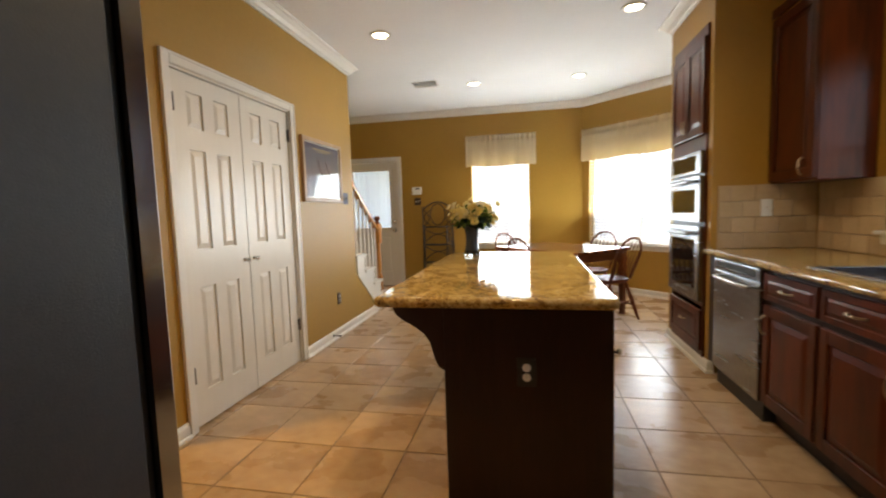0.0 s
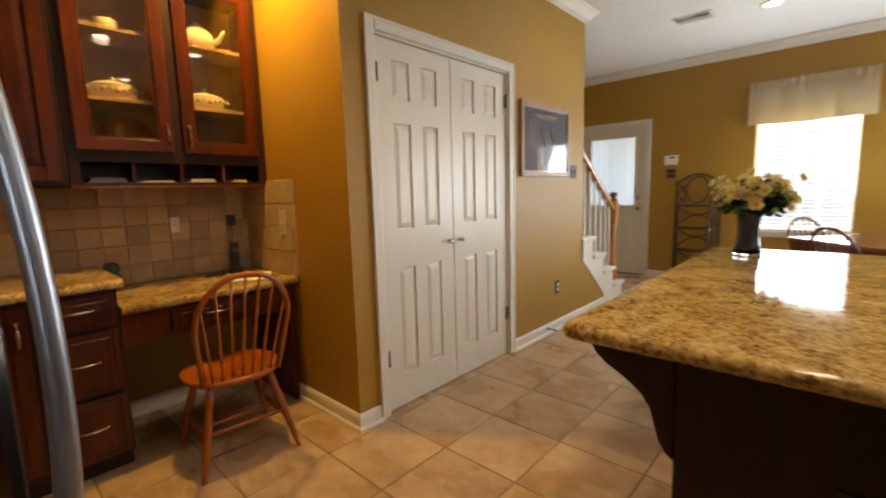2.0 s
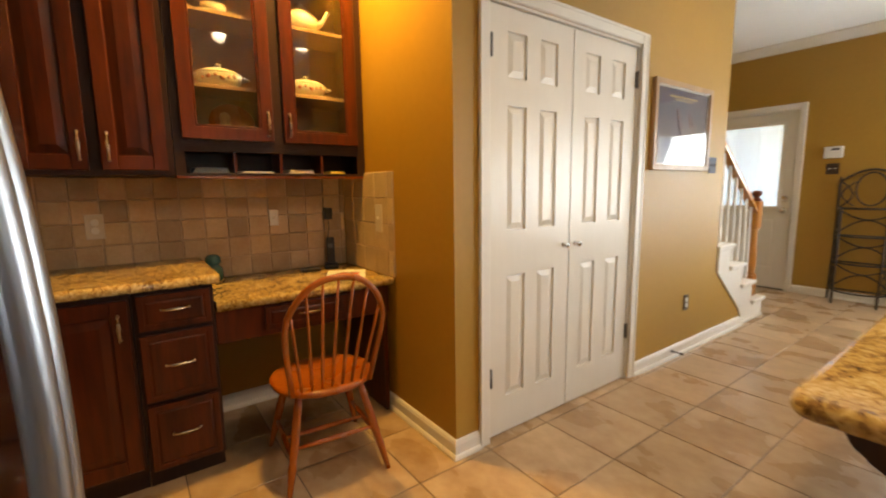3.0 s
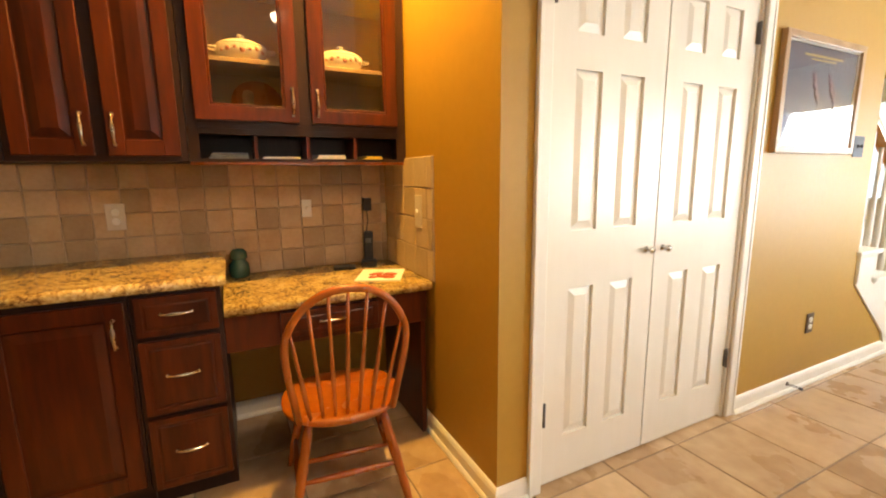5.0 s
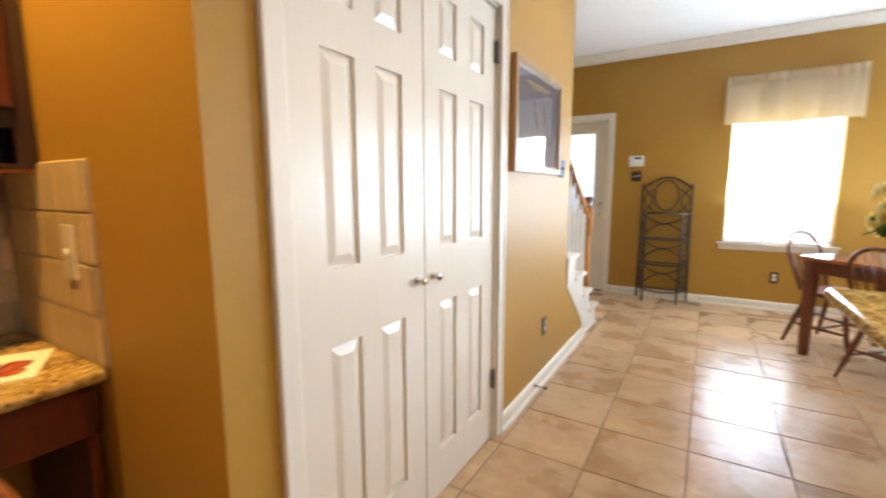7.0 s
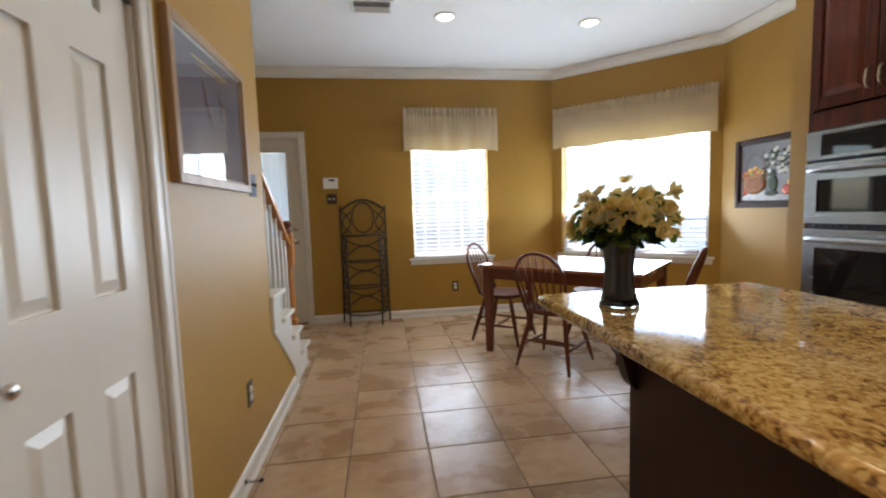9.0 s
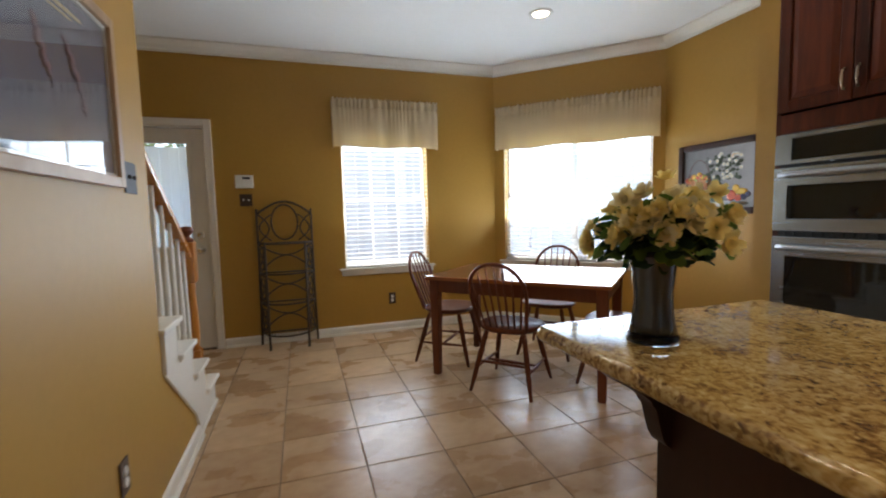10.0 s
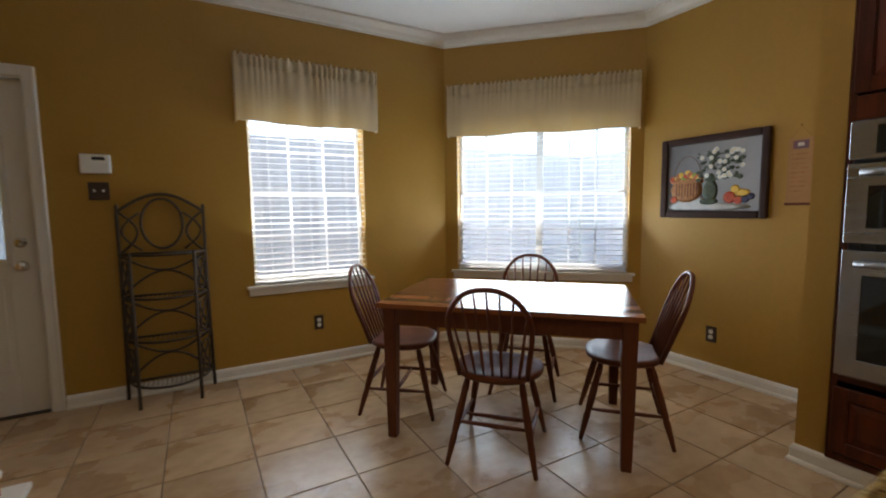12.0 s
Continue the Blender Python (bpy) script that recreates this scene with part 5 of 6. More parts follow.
oven_door(0.012, 0.560, 0.090, 0.455, 0.505)
oven_door(0.590, 0.925, 0.655, 0.830, 0.885)
box("control_panel", oven, M_STEEL, (0, -0.033, 0.940), (OW, -0.002, 1.100), 0.003)
box("display", oven, M_BLACKGLASS, (0.085, -0.0345, 0.962), (OW - 0.085, -0.032, 1.076), 0.001, "dark glass control display")
M_LABEL = mat("pale_grey_marks", (0.10, 0.105, 0.11), 0.5, vary=(0.13, 0.135, 0.14), scale=20, grain=60)
bm = bmesh.new()
for k in range(14):
    add_box(bm, (0.02 + (OW - 0.04) * k / 14, -0.012, 0.566), (0.02 + (OW - 0.04) * (k + 0.75) / 14, -0.004, 0.584))
part("vent_grille", bm, M_BLACK, oven)

# ---- sink run ----
FX = BOXX


def base_cabinet(label, y1, w, doors, drawer=True, rz=-90, x=FX, material=None, group="", top=0.850):
    """A base unit whose front is at local y = 0 and looks to -y."""
    c = thing("base_cabinet", label, "cabinet", x, y1, 0, rz, group=group)
    material = material or M_CHERRY
    bm = bmesh.new()
    add_box(bm, (0.001, 0.0, 0.10), (w - 0.001, 0.60, top))
    add_box(bm, (0.001, 0.060, 0.0), (w - 0.001, 0.60, 0.10))
    part("body", bm, M_CHERRY_DK, c)
    n = len(doors)
    dw_ = (w - 0.016) / n
    ztop = 0.660 if drawer else top - 0.025
    for k, side_ in enumerate(doors):
        x0 = 0.008 + k * dw_
        panel_door(c, material, dw_ - 0.006, ztop - 0.125, [(0.055, dw_ - 0.061)], [(0.060, ztop - 0.185)], pose(x0 + 0.003, -0.020, 0.125), 0.020, 0.010, 0.008, 0.03, "door")
        pull(c, pose(x0 + (0.034 if side_ == "l" else dw_ - 0.034), -0.020, ztop - 0.105), 0.10)
        if drawer:
            panel_door(c, material, dw_ - 0.006, 0.140, [(0.030, dw_ - 0.036)], [(0.030, 0.110)], pose(x0 + 0.003, -0.020, 0.690), 0.020, 0.006, 0.005, 0.012, "drawer_front")
            pull(c, pose(x0 + dw_ / 2, -0.020, 0.760), 0.10, False)
    return c


dish = thing("dishwasher", "stainless steel dishwasher with a bar handle", "dishwasher", FX - 0.004, 5.042, 0, -90)
box("tub", dish, M_BLACK, (0.004, 0.010, 0.0), (0.590, 0.58, 0.850), 0)
box("door", dish, M_STEEL, (0.003, -0.026, 0.115), (0.591, 0.010, 0.770), 0.004, seg=2)
box("control_strip", dish, M_STEEL, (0.003, -0.026, 0.775), (0.591, 0.010, 0.845), 0.004, seg=2)
box("panel_inset", dish, M_BLACK, (0.05, -0.0275, 0.800), (0.54, -0.0255, 0.830), 0.001, "dark control inset")
bm = bmesh.new()
add_tube(bm, [(0.06 + 0.474 * k / 10, -0.066 + 0.010 * abs(k / 5 - 1) ** 3, 0.735) for k in range(11)], 0.011, 10)
for xx in (0.08, 0.514):
    add_box(bm, (xx - 0.008, -0.062, 0.727), (xx + 0.008, -0.024, 0.743), 0.002)
part("handle", bm, M_CHROME, dish, "brushed bar handle")
box("toe_kick", dish, M_BLACK, (0.003, 0.050, 0.0), (0.591, 0.060, 0.112), 0)
filler = box("cabinet_filler", None, M_CHERRY_DK, (FX, 5.043, 0.10), (1.17, BOX0 - 0.001, 0.850), 0.001)
tagged(filler, "narrow dark filler strip beside the dishwasher", "cabinet")
base_cabinet("dark cherry base cabinet with drawer and door", 4.447, 0.46, ["l"])
base_cabinet("dark cherry sink base cabinet with two doors", 3.985, 0.90, ["r", "l"])
base_cabinet("dark cherry base cabinet with drawer and door", 3.083, 0.60, ["r"])
base_cabinet("dark cherry base cabinet with two drawers and doors", 2.481, 0.85, ["r", "l"])
ctop = thing("sink_countertop", "golden granite countertop with a sink cutout", "countertop", 0, 0, 0.850)
SY0, SY1, SX0, SX1 = 3.36, 4.17, 0.640, 1.085
boxes("slab", ctop, M_GRANITE, [((FX - 0.030, SY1, 0), (SIDE, BOX0, 0.040)), ((FX - 0.030, 1.63, 0), (SIDE, SY0, 0.040)), ((FX - 0.030, SY0, 0), (SX0, SY1, 0.040)), ((SX1, SY0, 0), (SIDE, SY1, 0.040))])
tube("edge", ctop, M_GRANITE, [(FX - 0.030, 1.63, 0.020), (FX - 0.030, BOX0 - 0.002, 0.020)], 0.0199, 12)
sink = thing("kitchen_sink", "stainless steel double-bowl drop-in sink", "sink", 0, 0, 0.890)
bm = bmesh.new()
add_box(bm, (SX0 - 0.022, SY0 - 0.022, 0.0003), (SX0 + 0.012, SY1 + 0.022, 0.006), 0.002)
add_box(bm, (SX1 - 0.050, SY0 - 0.022, 0.0003), (SX1 + 0.022, SY1 + 0.022, 0.006), 0.002)
add_box(bm, (SX0 + 0.012, SY0 - 0.022, 0.0003), (SX1 - 0.050, SY0 + 0.012, 0.006), 0.002)
add_box(bm, (SX0 + 0.012, SY1 - 0.012, 0.0003), (SX1 - 0.050, SY1 + 0.022, 0.006), 0.002)
part("rim", bm, M_STEEL, sink)
for a, b in ((SY0 + 0.004, 3.752), (3.778, SY1 - 0.004)):
    bm = bmesh.new()
    x0, x1, dz = SX0 + 0.004, SX1 - 0.044, -0.17
    for lo, hi in (((x0, a, dz), (x0 + 0.002, b, 0.002)), ((x1 - 0.002, a, dz), (x1, b, 0.002)), ((x0, a, dz), (x1, a + 0.002, 0.002)), ((x0, b - 0.002, dz), (x1, b, 0.002)), ((x0, a, dz - 0.002), (x1, b, dz))):
        add_box(bm, lo, hi)
    bowl = part("bowl", bm, M_STEEL, sink)
    lathe("drain", bowl, M_CHROME, [(0.045, 0), (0.045, 0.003), (0.03, 0.004), (0.001, 0.002)], 18, pose((x0 + x1) / 2, (a + b) / 2, dz))
box("divider", sink, M_STEEL, (SX0 + 0.012, 3.752, -0.05), (SX1 - 0.050, 3.778, 0.0055), 0.002)

# wall cabinet beside the sink window
up = thing("wall_cabinet", "dark cherry wall cabinet above the sink counter", "cabinet", SIDE - 0.290, BOX0 - 0.001, 0, -90)
box("body", up, M_CHERRY, (0, 0.0, 1.322), (0.480, 0.288, 2.385), 0.002)
panel_door(up, M_CHERRY, 0.466, 1.035, [(0.06, 0.406)], [(0.06, 0.975)], pose(0.007, -0.020, 1.336), 0.020, 0.010, 0.008, 0.03, "door")
pull(up, pose(0.385, -0.020, 1.405), 0.10)
bm = bmesh.new()
add_sweep(bm, [(0, 0), (-0.012, 0), (-0.018, 0.012), (-0.034, 0.026), (-0.050, 0.034), (-0.050, 0.055), (0, 0.055)], [(0.0, -0.022, 2.385), (0.482, -0.022, 2.385), (0.482, 0.288, 2.385)])
part("crown", bm, M_CHERRY, up)
window_unit("window_3", "white window above the sink", pose(SIDE, RW1, 0, 0, 0, -90), 0, RW1 - RW0, RWZ0, RWZ1, 2, 0)
blind("white slatted blind, half closed, in the sink window", pose(SIDE, RW1, 0, 0, 0, -90), 0.024, RW1 - RW0 - 0.024, RWZ0, RWZ1 - 0.02, 38, (0.18, 0.60, 0.97, 1.39))
wall_plate("light_switch", "cream switch plate on the tiled wall", "light switch", 0.905, BOX0 - 0.012, 1.165, 0, M_PLASTIC, "switch")


# ---- tiled splashbacks ----
def splash(name, label, m, w, z0, z1, tw, th, brick=False, seed=1, stone=None):
    """Tumbled stone tiles on a grout bed; local x along the wall, front to -y."""
    s = structure(box(name, None, M_SGROUT, (0, -0.005, z0), (w, -0.0005, z1), 0), label, "backsplash")
    s.matrix_basis = m
    rnd = random.Random(seed)
    kinds = {}
    nz = max(1, round((z1 - z0) / th))
    hh = (z1 - z0) / nz
    for j in range(nz):
        x = -(tw / 2 if brick and j % 2 else 0)
        while x < w - 0.01:
            a, b = max(0, x), min(w, x + tw)
            x += tw
            if b - a < 0.012:
                continue
            key = (round(b - a, 3), rnd.randrange(3))
            if key not in kinds:
                bm = bmesh.new()
                g = 0.0022
                bw = b - a
                vs = add_box(bm, (g, -0.012, g), (bw - g, -0.004, hh - g), 0.0030)
                for v in bm.verts:
                    v.co.x += rnd.uniform(-0.0009, 0.0009)
                    v.co.z += rnd.uniform(-0.0009, 0.0009)
                ob = finish("tile", bm, stone or M_STONE, s)
                kinds[key] = ob.data
            else:
                ob = new("tile", kinds[key])
                ob.parent = s
            ob.matrix_basis = pose(a, rnd.uniform(-0.0012, 0.0004), z0 + j * hh)
    return s


splash("backsplash_alcove", "tumbled beige stone tile splashback behind the desk", pose(-3.68, 1.95, 0, 0, 0, 90), ALC - 1.95 - 0.012, 0.765, 1.305, 0.108, 0.108, seed=2)
splash("backsplash_alcove_side", "tumbled cream stone tile splashback on the side wall", pose(-3.668, ALC, 0), 0.615, 0.765, 1.325, 0.140, 0.140, seed=3, stone=M_STONE2)
splash("backsplash_end", "tumbled beige stone tile splashback beside the dishwasher", pose(BOXX + 0.040, BOX0, 0), SIDE - BOXX - 0.052, 0.890, 1.322, 0.150, 0.108, True, 5, M_STONE2)
splash("backsplash_sink", "tumbled beige stone tile splashback behind the sink", pose(SIDE, BOX0 - 0.012, 0, 0, 0, -90), 0.560, 0.890, 1.322, 0.150, 0.108, True, 6, M_STONE2)
splash("backsplash_sink_low", "low stone tile splashback under the sink window", pose(SIDE, RW1 + 0.01, 0, 0, 0, -90), 2.86, 0.890, 0.998, 0.150, 0.108, True, 7, M_STONE2)

# ---- desk alcove (fronts look to +x: local x runs along +y) ----
CF = -3.10
dcab = base_cabinet("dark cherry base cabinet with one door and pull", 2.175, 0.395, ["r"], False, 90, CF)
base_cabinet("dark cherry base cabinet beside the refrigerator", 1.625, 0.548, ["l"], False, 90, CF)
drw = thing("drawer_cabinet", "dark cherry cabinet with three drawers", "cabinet", CF, 2.572, 0, 90)
bm = bmesh.new()
add_box(bm, (0.001, 0, 0.085), (0.285, 0.578, 0.850))
add_box(bm, (0.001, 0.055, 0), (0.285, 0.578, 0.085))
part("body", bm, M_CHERRY_DK, drw)
for z0, z1 in ((0.690, 0.832), (0.395, 0.670), (0.100, 0.375)):
    panel_door(drw, M_CHERRY, 0.255, z1 - z0, [(0.022, 0.233)], [(0.022, z1 - z0 - 0.022)], pose(0.015, -0.020, z0), 0.020, 0.004, 0.0035, 0.006, "drawer_front")
    pull(drw, pose(0.1425, -0.020, (z0 + z1) / 2 + 0.01), 0.10, False, M_CHROME)
desk = thing("built_in_desk", "dark cherry built-in desk apron with a shallow drawer", "desk", CF, 2.858, 0, 90)
bm = bmesh.new()
add_box(bm, (0.001, 0.0, 0.575), (0.839, 0.020, 0.724), 0.002)
add_box(bm, (0.815, 0.020, 0.0), (0.839, 0.55, 0.724), 0.002)
part("apron", bm, M_CHERRY, desk)
panel_door(desk, M_CHERRY, 0.40, 0.105, [(0.02, 0.38)], [(0.02, 0.085)], pose(0.20, -0.020, 0.605), 0.020, 0.004, 0.0035, 0.006, "drawer_front")
pull(desk, pose(0.40, -0.020, 0.660), 0.10, False, M_CHROME)
c1 = thing("desk_countertop", "speckled golden granite desktop", "countertop", 0, 0, 0.725)
box("slab", c1, M_GRANITE, (-3.667, 2.862, 0), (-3.075, ALC - 0.012, 0.040), 0)
tube("front_edge", c1, M_GRANITE, [(-3.075, 2.862, 0.020), (-3.075, ALC - 0.012, 0.020)], 0.0199, 12)
c2 = thing("cabinet_countertop", "speckled golden granite countertop, higher than the desk", "countertop", 0, 0, 0.850)
box("slab", c2, M_GRANITE, (-3.667, 1.63, 0), (-3.075, 2.880, 0.040), 0)
tube("front_edge", c2, M_GRANITE, [(-3.075, 1.63, 0.020), (-3.075, 2.880, 0.020)], 0.0199, 12)

# wall cabinets above the desk
UF = -3.37


def upper(label, y0, w, z0=1.305, z1=2.385):
    c = thing("wall_cabinet", label, "cabinet", UF, y0, 0, 90)
    box("body", c, M_CHERRY_DK, (0.0, 0.0, z0), (w, 0.308, z1), 0.002)
    dw_ = (w - 0.090) / 2
    for k in range(2):
        x0 = 0.024 + k * (dw_ + 0.042)
        panel_door(c, M_CHERRY, dw_, z1 - z0 - 0.040, [(0.055, dw_ - 0.055)], [(0.060, z1 - z0 - 0.100)], pose(x0, -0.020, z0 + 0.020), 0.020, 0.010, 0.008, 0.03, "door")
        pull(c, pose(x0 + (dw_ - 0.026 if k == 0 else 0.026), -0.020, z0 + 0.115), 0.115)
    return c


upper("dark cherry wall cabinet with two panelled doors", 2.230, 0.556)
upper("dark cherry wall cabinet beside the refrigerator", 1.630, 0.598)

gc = thing("glass_front_cabinet", "dark cherry display cabinet with glass doors and letter slots", "cabinet", UF, 2.788, 0, 90)
GW = ALC - 0.004 - 2.788
for name, lo, hi in (("side_panel", (0, 0, 1.305), (0.018, 0.308, 2.385)), ("side_panel", (GW - 0.018, 0, 1.305), (GW, 0.308, 2.385)), ("bottom_panel", (0.018, 0, 1.305), (GW - 0.018, 0.308, 1.318)), ("slot_top", (0.018, 0, 1.440), (GW - 0.018, 0.308, 1.462)), ("top_panel", (0.018, 0, 2.360), (GW - 0.018, 0.308, 2.385)), ("back_panel", (0.018, 0.300, 1.318), (GW - 0.018, 0.308, 2.360)),
                     ("rail", (0.018, -0.001, 1.415), (GW - 0.018, 0.018, 1.440)), ("rail", (0.018, -0.001, 1.462), (GW - 0.018, 0.018, 1.500)), ("stile", (0.0, -0.0025, 1.305), (0.040, -0.0002, 2.385)), ("stile", (GW - 0.046, -0.0025, 1.305), (GW, -0.0002, 2.385)), ("stile", (GW / 2 - 0.040, -0.001, 1.500), (GW / 2 + 0.036, 0.018, 2.36)), ("slot_back", (0.0185, 0.150, 1.3185), (GW - 0.0185, 0.156, 1.4145))):
    box(name, gc, M_CHERRY_DK, lo, hi, 0.001 if name != "stile" else 0)
M_CABIN = mat("maple_cabinet_lining", (0.42, 0.27, 0.14), 0.45, vary=(0.50, 0.34, 0.19), scale=4, grain=40, stretch=(1, 1, 0.15))
bm = bmesh.new()
add_box(bm, (0.0185, 0.296, 1.4625), (GW - 0.0185, 0.2995, 2.359))
add_box(bm, (0.0185, 0.019, 1.4625), (0.022, 0.296, 2.359))
add_box(bm, (GW - 0.022, 0.019, 1.4625), (GW - 0.0185, 0.296, 2.359))
part("lining", bm, M_CABIN, gc, "pale maple lining")
for z in (1.710, 2.042):
    box("shelf", gc, M_CABIN, (0.0225, 0.030, z), (GW - 0.0225, 0.294, z + 0.018), 0.002, "pale maple shelf")
for k in range(1, 4):
    x = 0.036 + (GW - 0.072) * k / 4
    box("slot_divider", gc, M_CHERRY, (x - 0.007, 0.0, 1.3185), (x + 0.007, 0.149, 1.4145), 0.001)
GD = (GW - 0.128) / 2
for k in range(2):
    x0 = 0.034 + k * (GD + 0.052)
    bm = bmesh.new()
    s = 0.058
    z0, z1 = 1.470, 2.370
    add_ring_frame(bm, x0, x0 + GD, z0, z1, x0 + s, x0 + GD - s, z0 + s, z1 - s, -0.020, -0.001, 0.003)
    door = part("door_frame", bm, M_CHERRY, gc)
    bm = bmesh.new()
    add_ring_frame(bm, x0 + s, x0 + GD - s, z0 + s, z1 - s, x0 + s + 0.010, x0 + GD - s - 0.010, z0 + s + 0.010, z1 - s - 0.010, -0.0165, -0.004, 0.003)
    part("glazing_bead", bm, M_CHERRY, door)
    g = box("pane", door, M_CABGLASS, (x0 + s - 0.003, -0.010, z0 + s - 0.003), (x0 + GD - s + 0.003, -0.007, z1 - s + 0.003), 0)
    g.visible_shadow = False
    pull(gc, pose(x0 + (GD - 0.026 if k == 0 else 0.026), -0.020, 1.555), 0.115)
box("light_rail", gc, M_OAK, (0.0, 0.006, 1.292), (GW, 0.020, 1.305), 0.002)

# china and papers in the cabinet
M_CHINA = mat("cream_china", (0.72, 0.66, 0.54), 0.18, vary=(0.77, 0.72, 0.61), scale=8, grain=40)
M_PINK = mat("pink_floral_glaze", (0.60, 0.20, 0.14), 0.25, vary=(0.66, 0.32, 0.22), scale=40, grain=90)
M_TEAL = mat("teal_glass_jar", (0.025, 0.095, 0.085), 0.12, vary=(0.04, 0.13, 0.11), scale=10, grain=50, coat=0.5)
M_FIG = mat("tan_ceramic", (0.42, 0.22, 0.10), 0.4, vary=(0.52, 0.30, 0.16), scale=15, grain=50)


def casserole(x, y, z, rz):
    t = thing("casserole_dish", "cream china casserole with lid and floral print", "casserole dish", x, y, z, rz)
    lathe("bowl", t, M_CHINA, [(0.055, 0), (0.085, 0.008), (0.100, 0.035), (0.104, 0.062), (0.100, 0.066)], 28, squash=0.82)
    lid = lathe("lid", t, M_CHINA, [(0.103, 0.066), (0.098, 0.074), (0.070, 0.088), (0.030, 0.097), (0.012, 0.100), (0.010, 0.106), (0.017, 0.112), (0.012, 0.118), (0.001, 0.120)], 28, squash=0.82)
    for s in (-1, 1):
        tube("ear_handle", t, M_CHINA, [(s * 0.098, -0.025, 0.052), (s * 0.128, -0.018, 0.056), (s * 0.134, 0, 0.057), (s * 0.128, 0.018, 0.056), (s * 0.098, 0.025, 0.052)], 0.007, 8)
    bm = bmesh.new()
    for k in range(7):
        a = -math.pi / 2 + (k - 3) * 0.30
        r = 0.1015
        add_lathe(bm, [(0.008 + 0.004 * (k % 2), 0), (0.004, 0.0015)], 8, Matrix.Translation((r * math.cos(a), 0.82 * r * math.sin(a), 0.040 + 0.006 * (k % 3))) @ pose(0, 0, 0, 90, 0, math.degrees(a) + 90))
    part("floral_print", bm, M_PINK, t, "pink floral print")
    return t


casserole(-3.505, 3.02, 1.728, 90)
casserole(-3.505, 3.45, 1.728, 90)
pot = thing("teapot", "round cream china teapot with floral print", "teapot", -3.515, 3.445, 2.060, 60)
lathe("body", pot, M_CHINA, [(0.045, 0), (0.072, 0.012), (0.088, 0.045), (0.082, 0.085), (0.055, 0.112), (0.040, 0.120)], 28)
lathe("lid", pot, M_CHINA, [(0.042, 0.120), (0.036, 0.130), (0.014, 0.140), (0.010, 0.146), (0.015, 0.154), (0.001, 0.160)], 20)
tube("spout", pot, M_CHINA, [(0.075, 0, 0.045), (0.112, 0, 0.065), (0.128, 0, 0.095), (0.142, 0, 0.118)], [0.020, 0.014, 0.010, 0.009], 10)
tube("handle", pot, M_CHINA, [(-0.075, 0, 0.095), (-0.115, 0, 0.100), (-0.130, 0, 0.070), (-0.110, 0, 0.040), (-0.082, 0, 0.035)], 0.008, 8)
bowl = thing("bowl", "small cream china bowl on a saucer", "bowl", -3.515, 3.02, 2.060)
lathe("saucer", bowl, M_CHINA, [(0.04, 0), (0.075, 0.010), (0.078, 0.014), (0.04, 0.006)], 24)
lathe("cup", bowl, M_CHINA, [(0.028, 0.0065), (0.050, 0.025), (0.058, 0.055), (0.055, 0.056), (0.046, 0.028), (0.001, 0.014)], 24)
fig = thing("figurine", "small tan and white ceramic figurine", "figurine", -3.50, 3.03, 1.462)
lathe("figurine_body", fig, M_FIG, [(0.040, 0), (0.045, 0.010), (0.030, 0.035), (0.038, 0.065), (0.026, 0.095), (0.018, 0.110), (0.026, 0.130), (0.016, 0.152), (0.001, 0.158)], 18)
dish2 = thing("serving_dish", "amber oval serving dish leaning at the back", "dish", -3.405, 2.95, 1.462)
lathe("serving_dish_body", dish2, M_OAK, [(0.001, 0), (0.085, 0.006), (0.110, 0.018), (0.108, 0.022), (0.001, 0.010)], 26, pose(-0.14, 0.12, 0.10, 0, 72, 0))
fig2 = thing("small_figurine", "small pink ceramic figurine", "figurine", -3.47, 3.42, 1.462)
lathe("small_figurine_body", fig2, M_PINK, [(0.022, 0), (0.024, 0.006), (0.012, 0.020), (0.016, 0.045), (0.009, 0.060), (0.013, 0.074), (0.001, 0.086)], 14)
M_ENV = mat("white_paper", (0.70, 0.68, 0.62), 0.8, vary=(0.75, 0.73, 0.68), scale=8, grain=60)
M_YEL = mat("yellow_paper", (0.70, 0.52, 0.05), 0.7, vary=(0.76, 0.60, 0.10), scale=8, grain=60)
M_BLUEP = mat("slate_blue_paper", (0.10, 0.13, 0.18), 0.7, vary=(0.16, 0.19, 0.24), scale=8, grain=60)
for yy, ww, hh, mm, lab, nm in ((2.935, 0.150, 0.026, M_BLUEP, "stack of dark papers in a letter slot", "papers"), (3.145, 0.155, 0.010, M_ENV, "flat tan envelopes in a letter slot", "envelopes"), (3.360, 0.135, 0.020, M_ENV, "stack of white envelopes in a letter slot", "envelopes"), (3.560, 0.090, 0.016, M_YEL, "yellow note pad in a letter slot", "note_pad")):
    t = thing(nm, lab, "papers", -3.44, yy, 1.3185, 90)
    n = 3
    for k in range(n):
        box("sheet", t, mm, (-ww / 2 + 0.004 * k, -0.055 + 0.003 * k, hh * k / n), (ww / 2 - 0.003 * k, 0.10, hh * (k + 0.9) / n), 0.0008, m=pose(0, 0, 0, 0, 0, (k - 1) * 2.5))

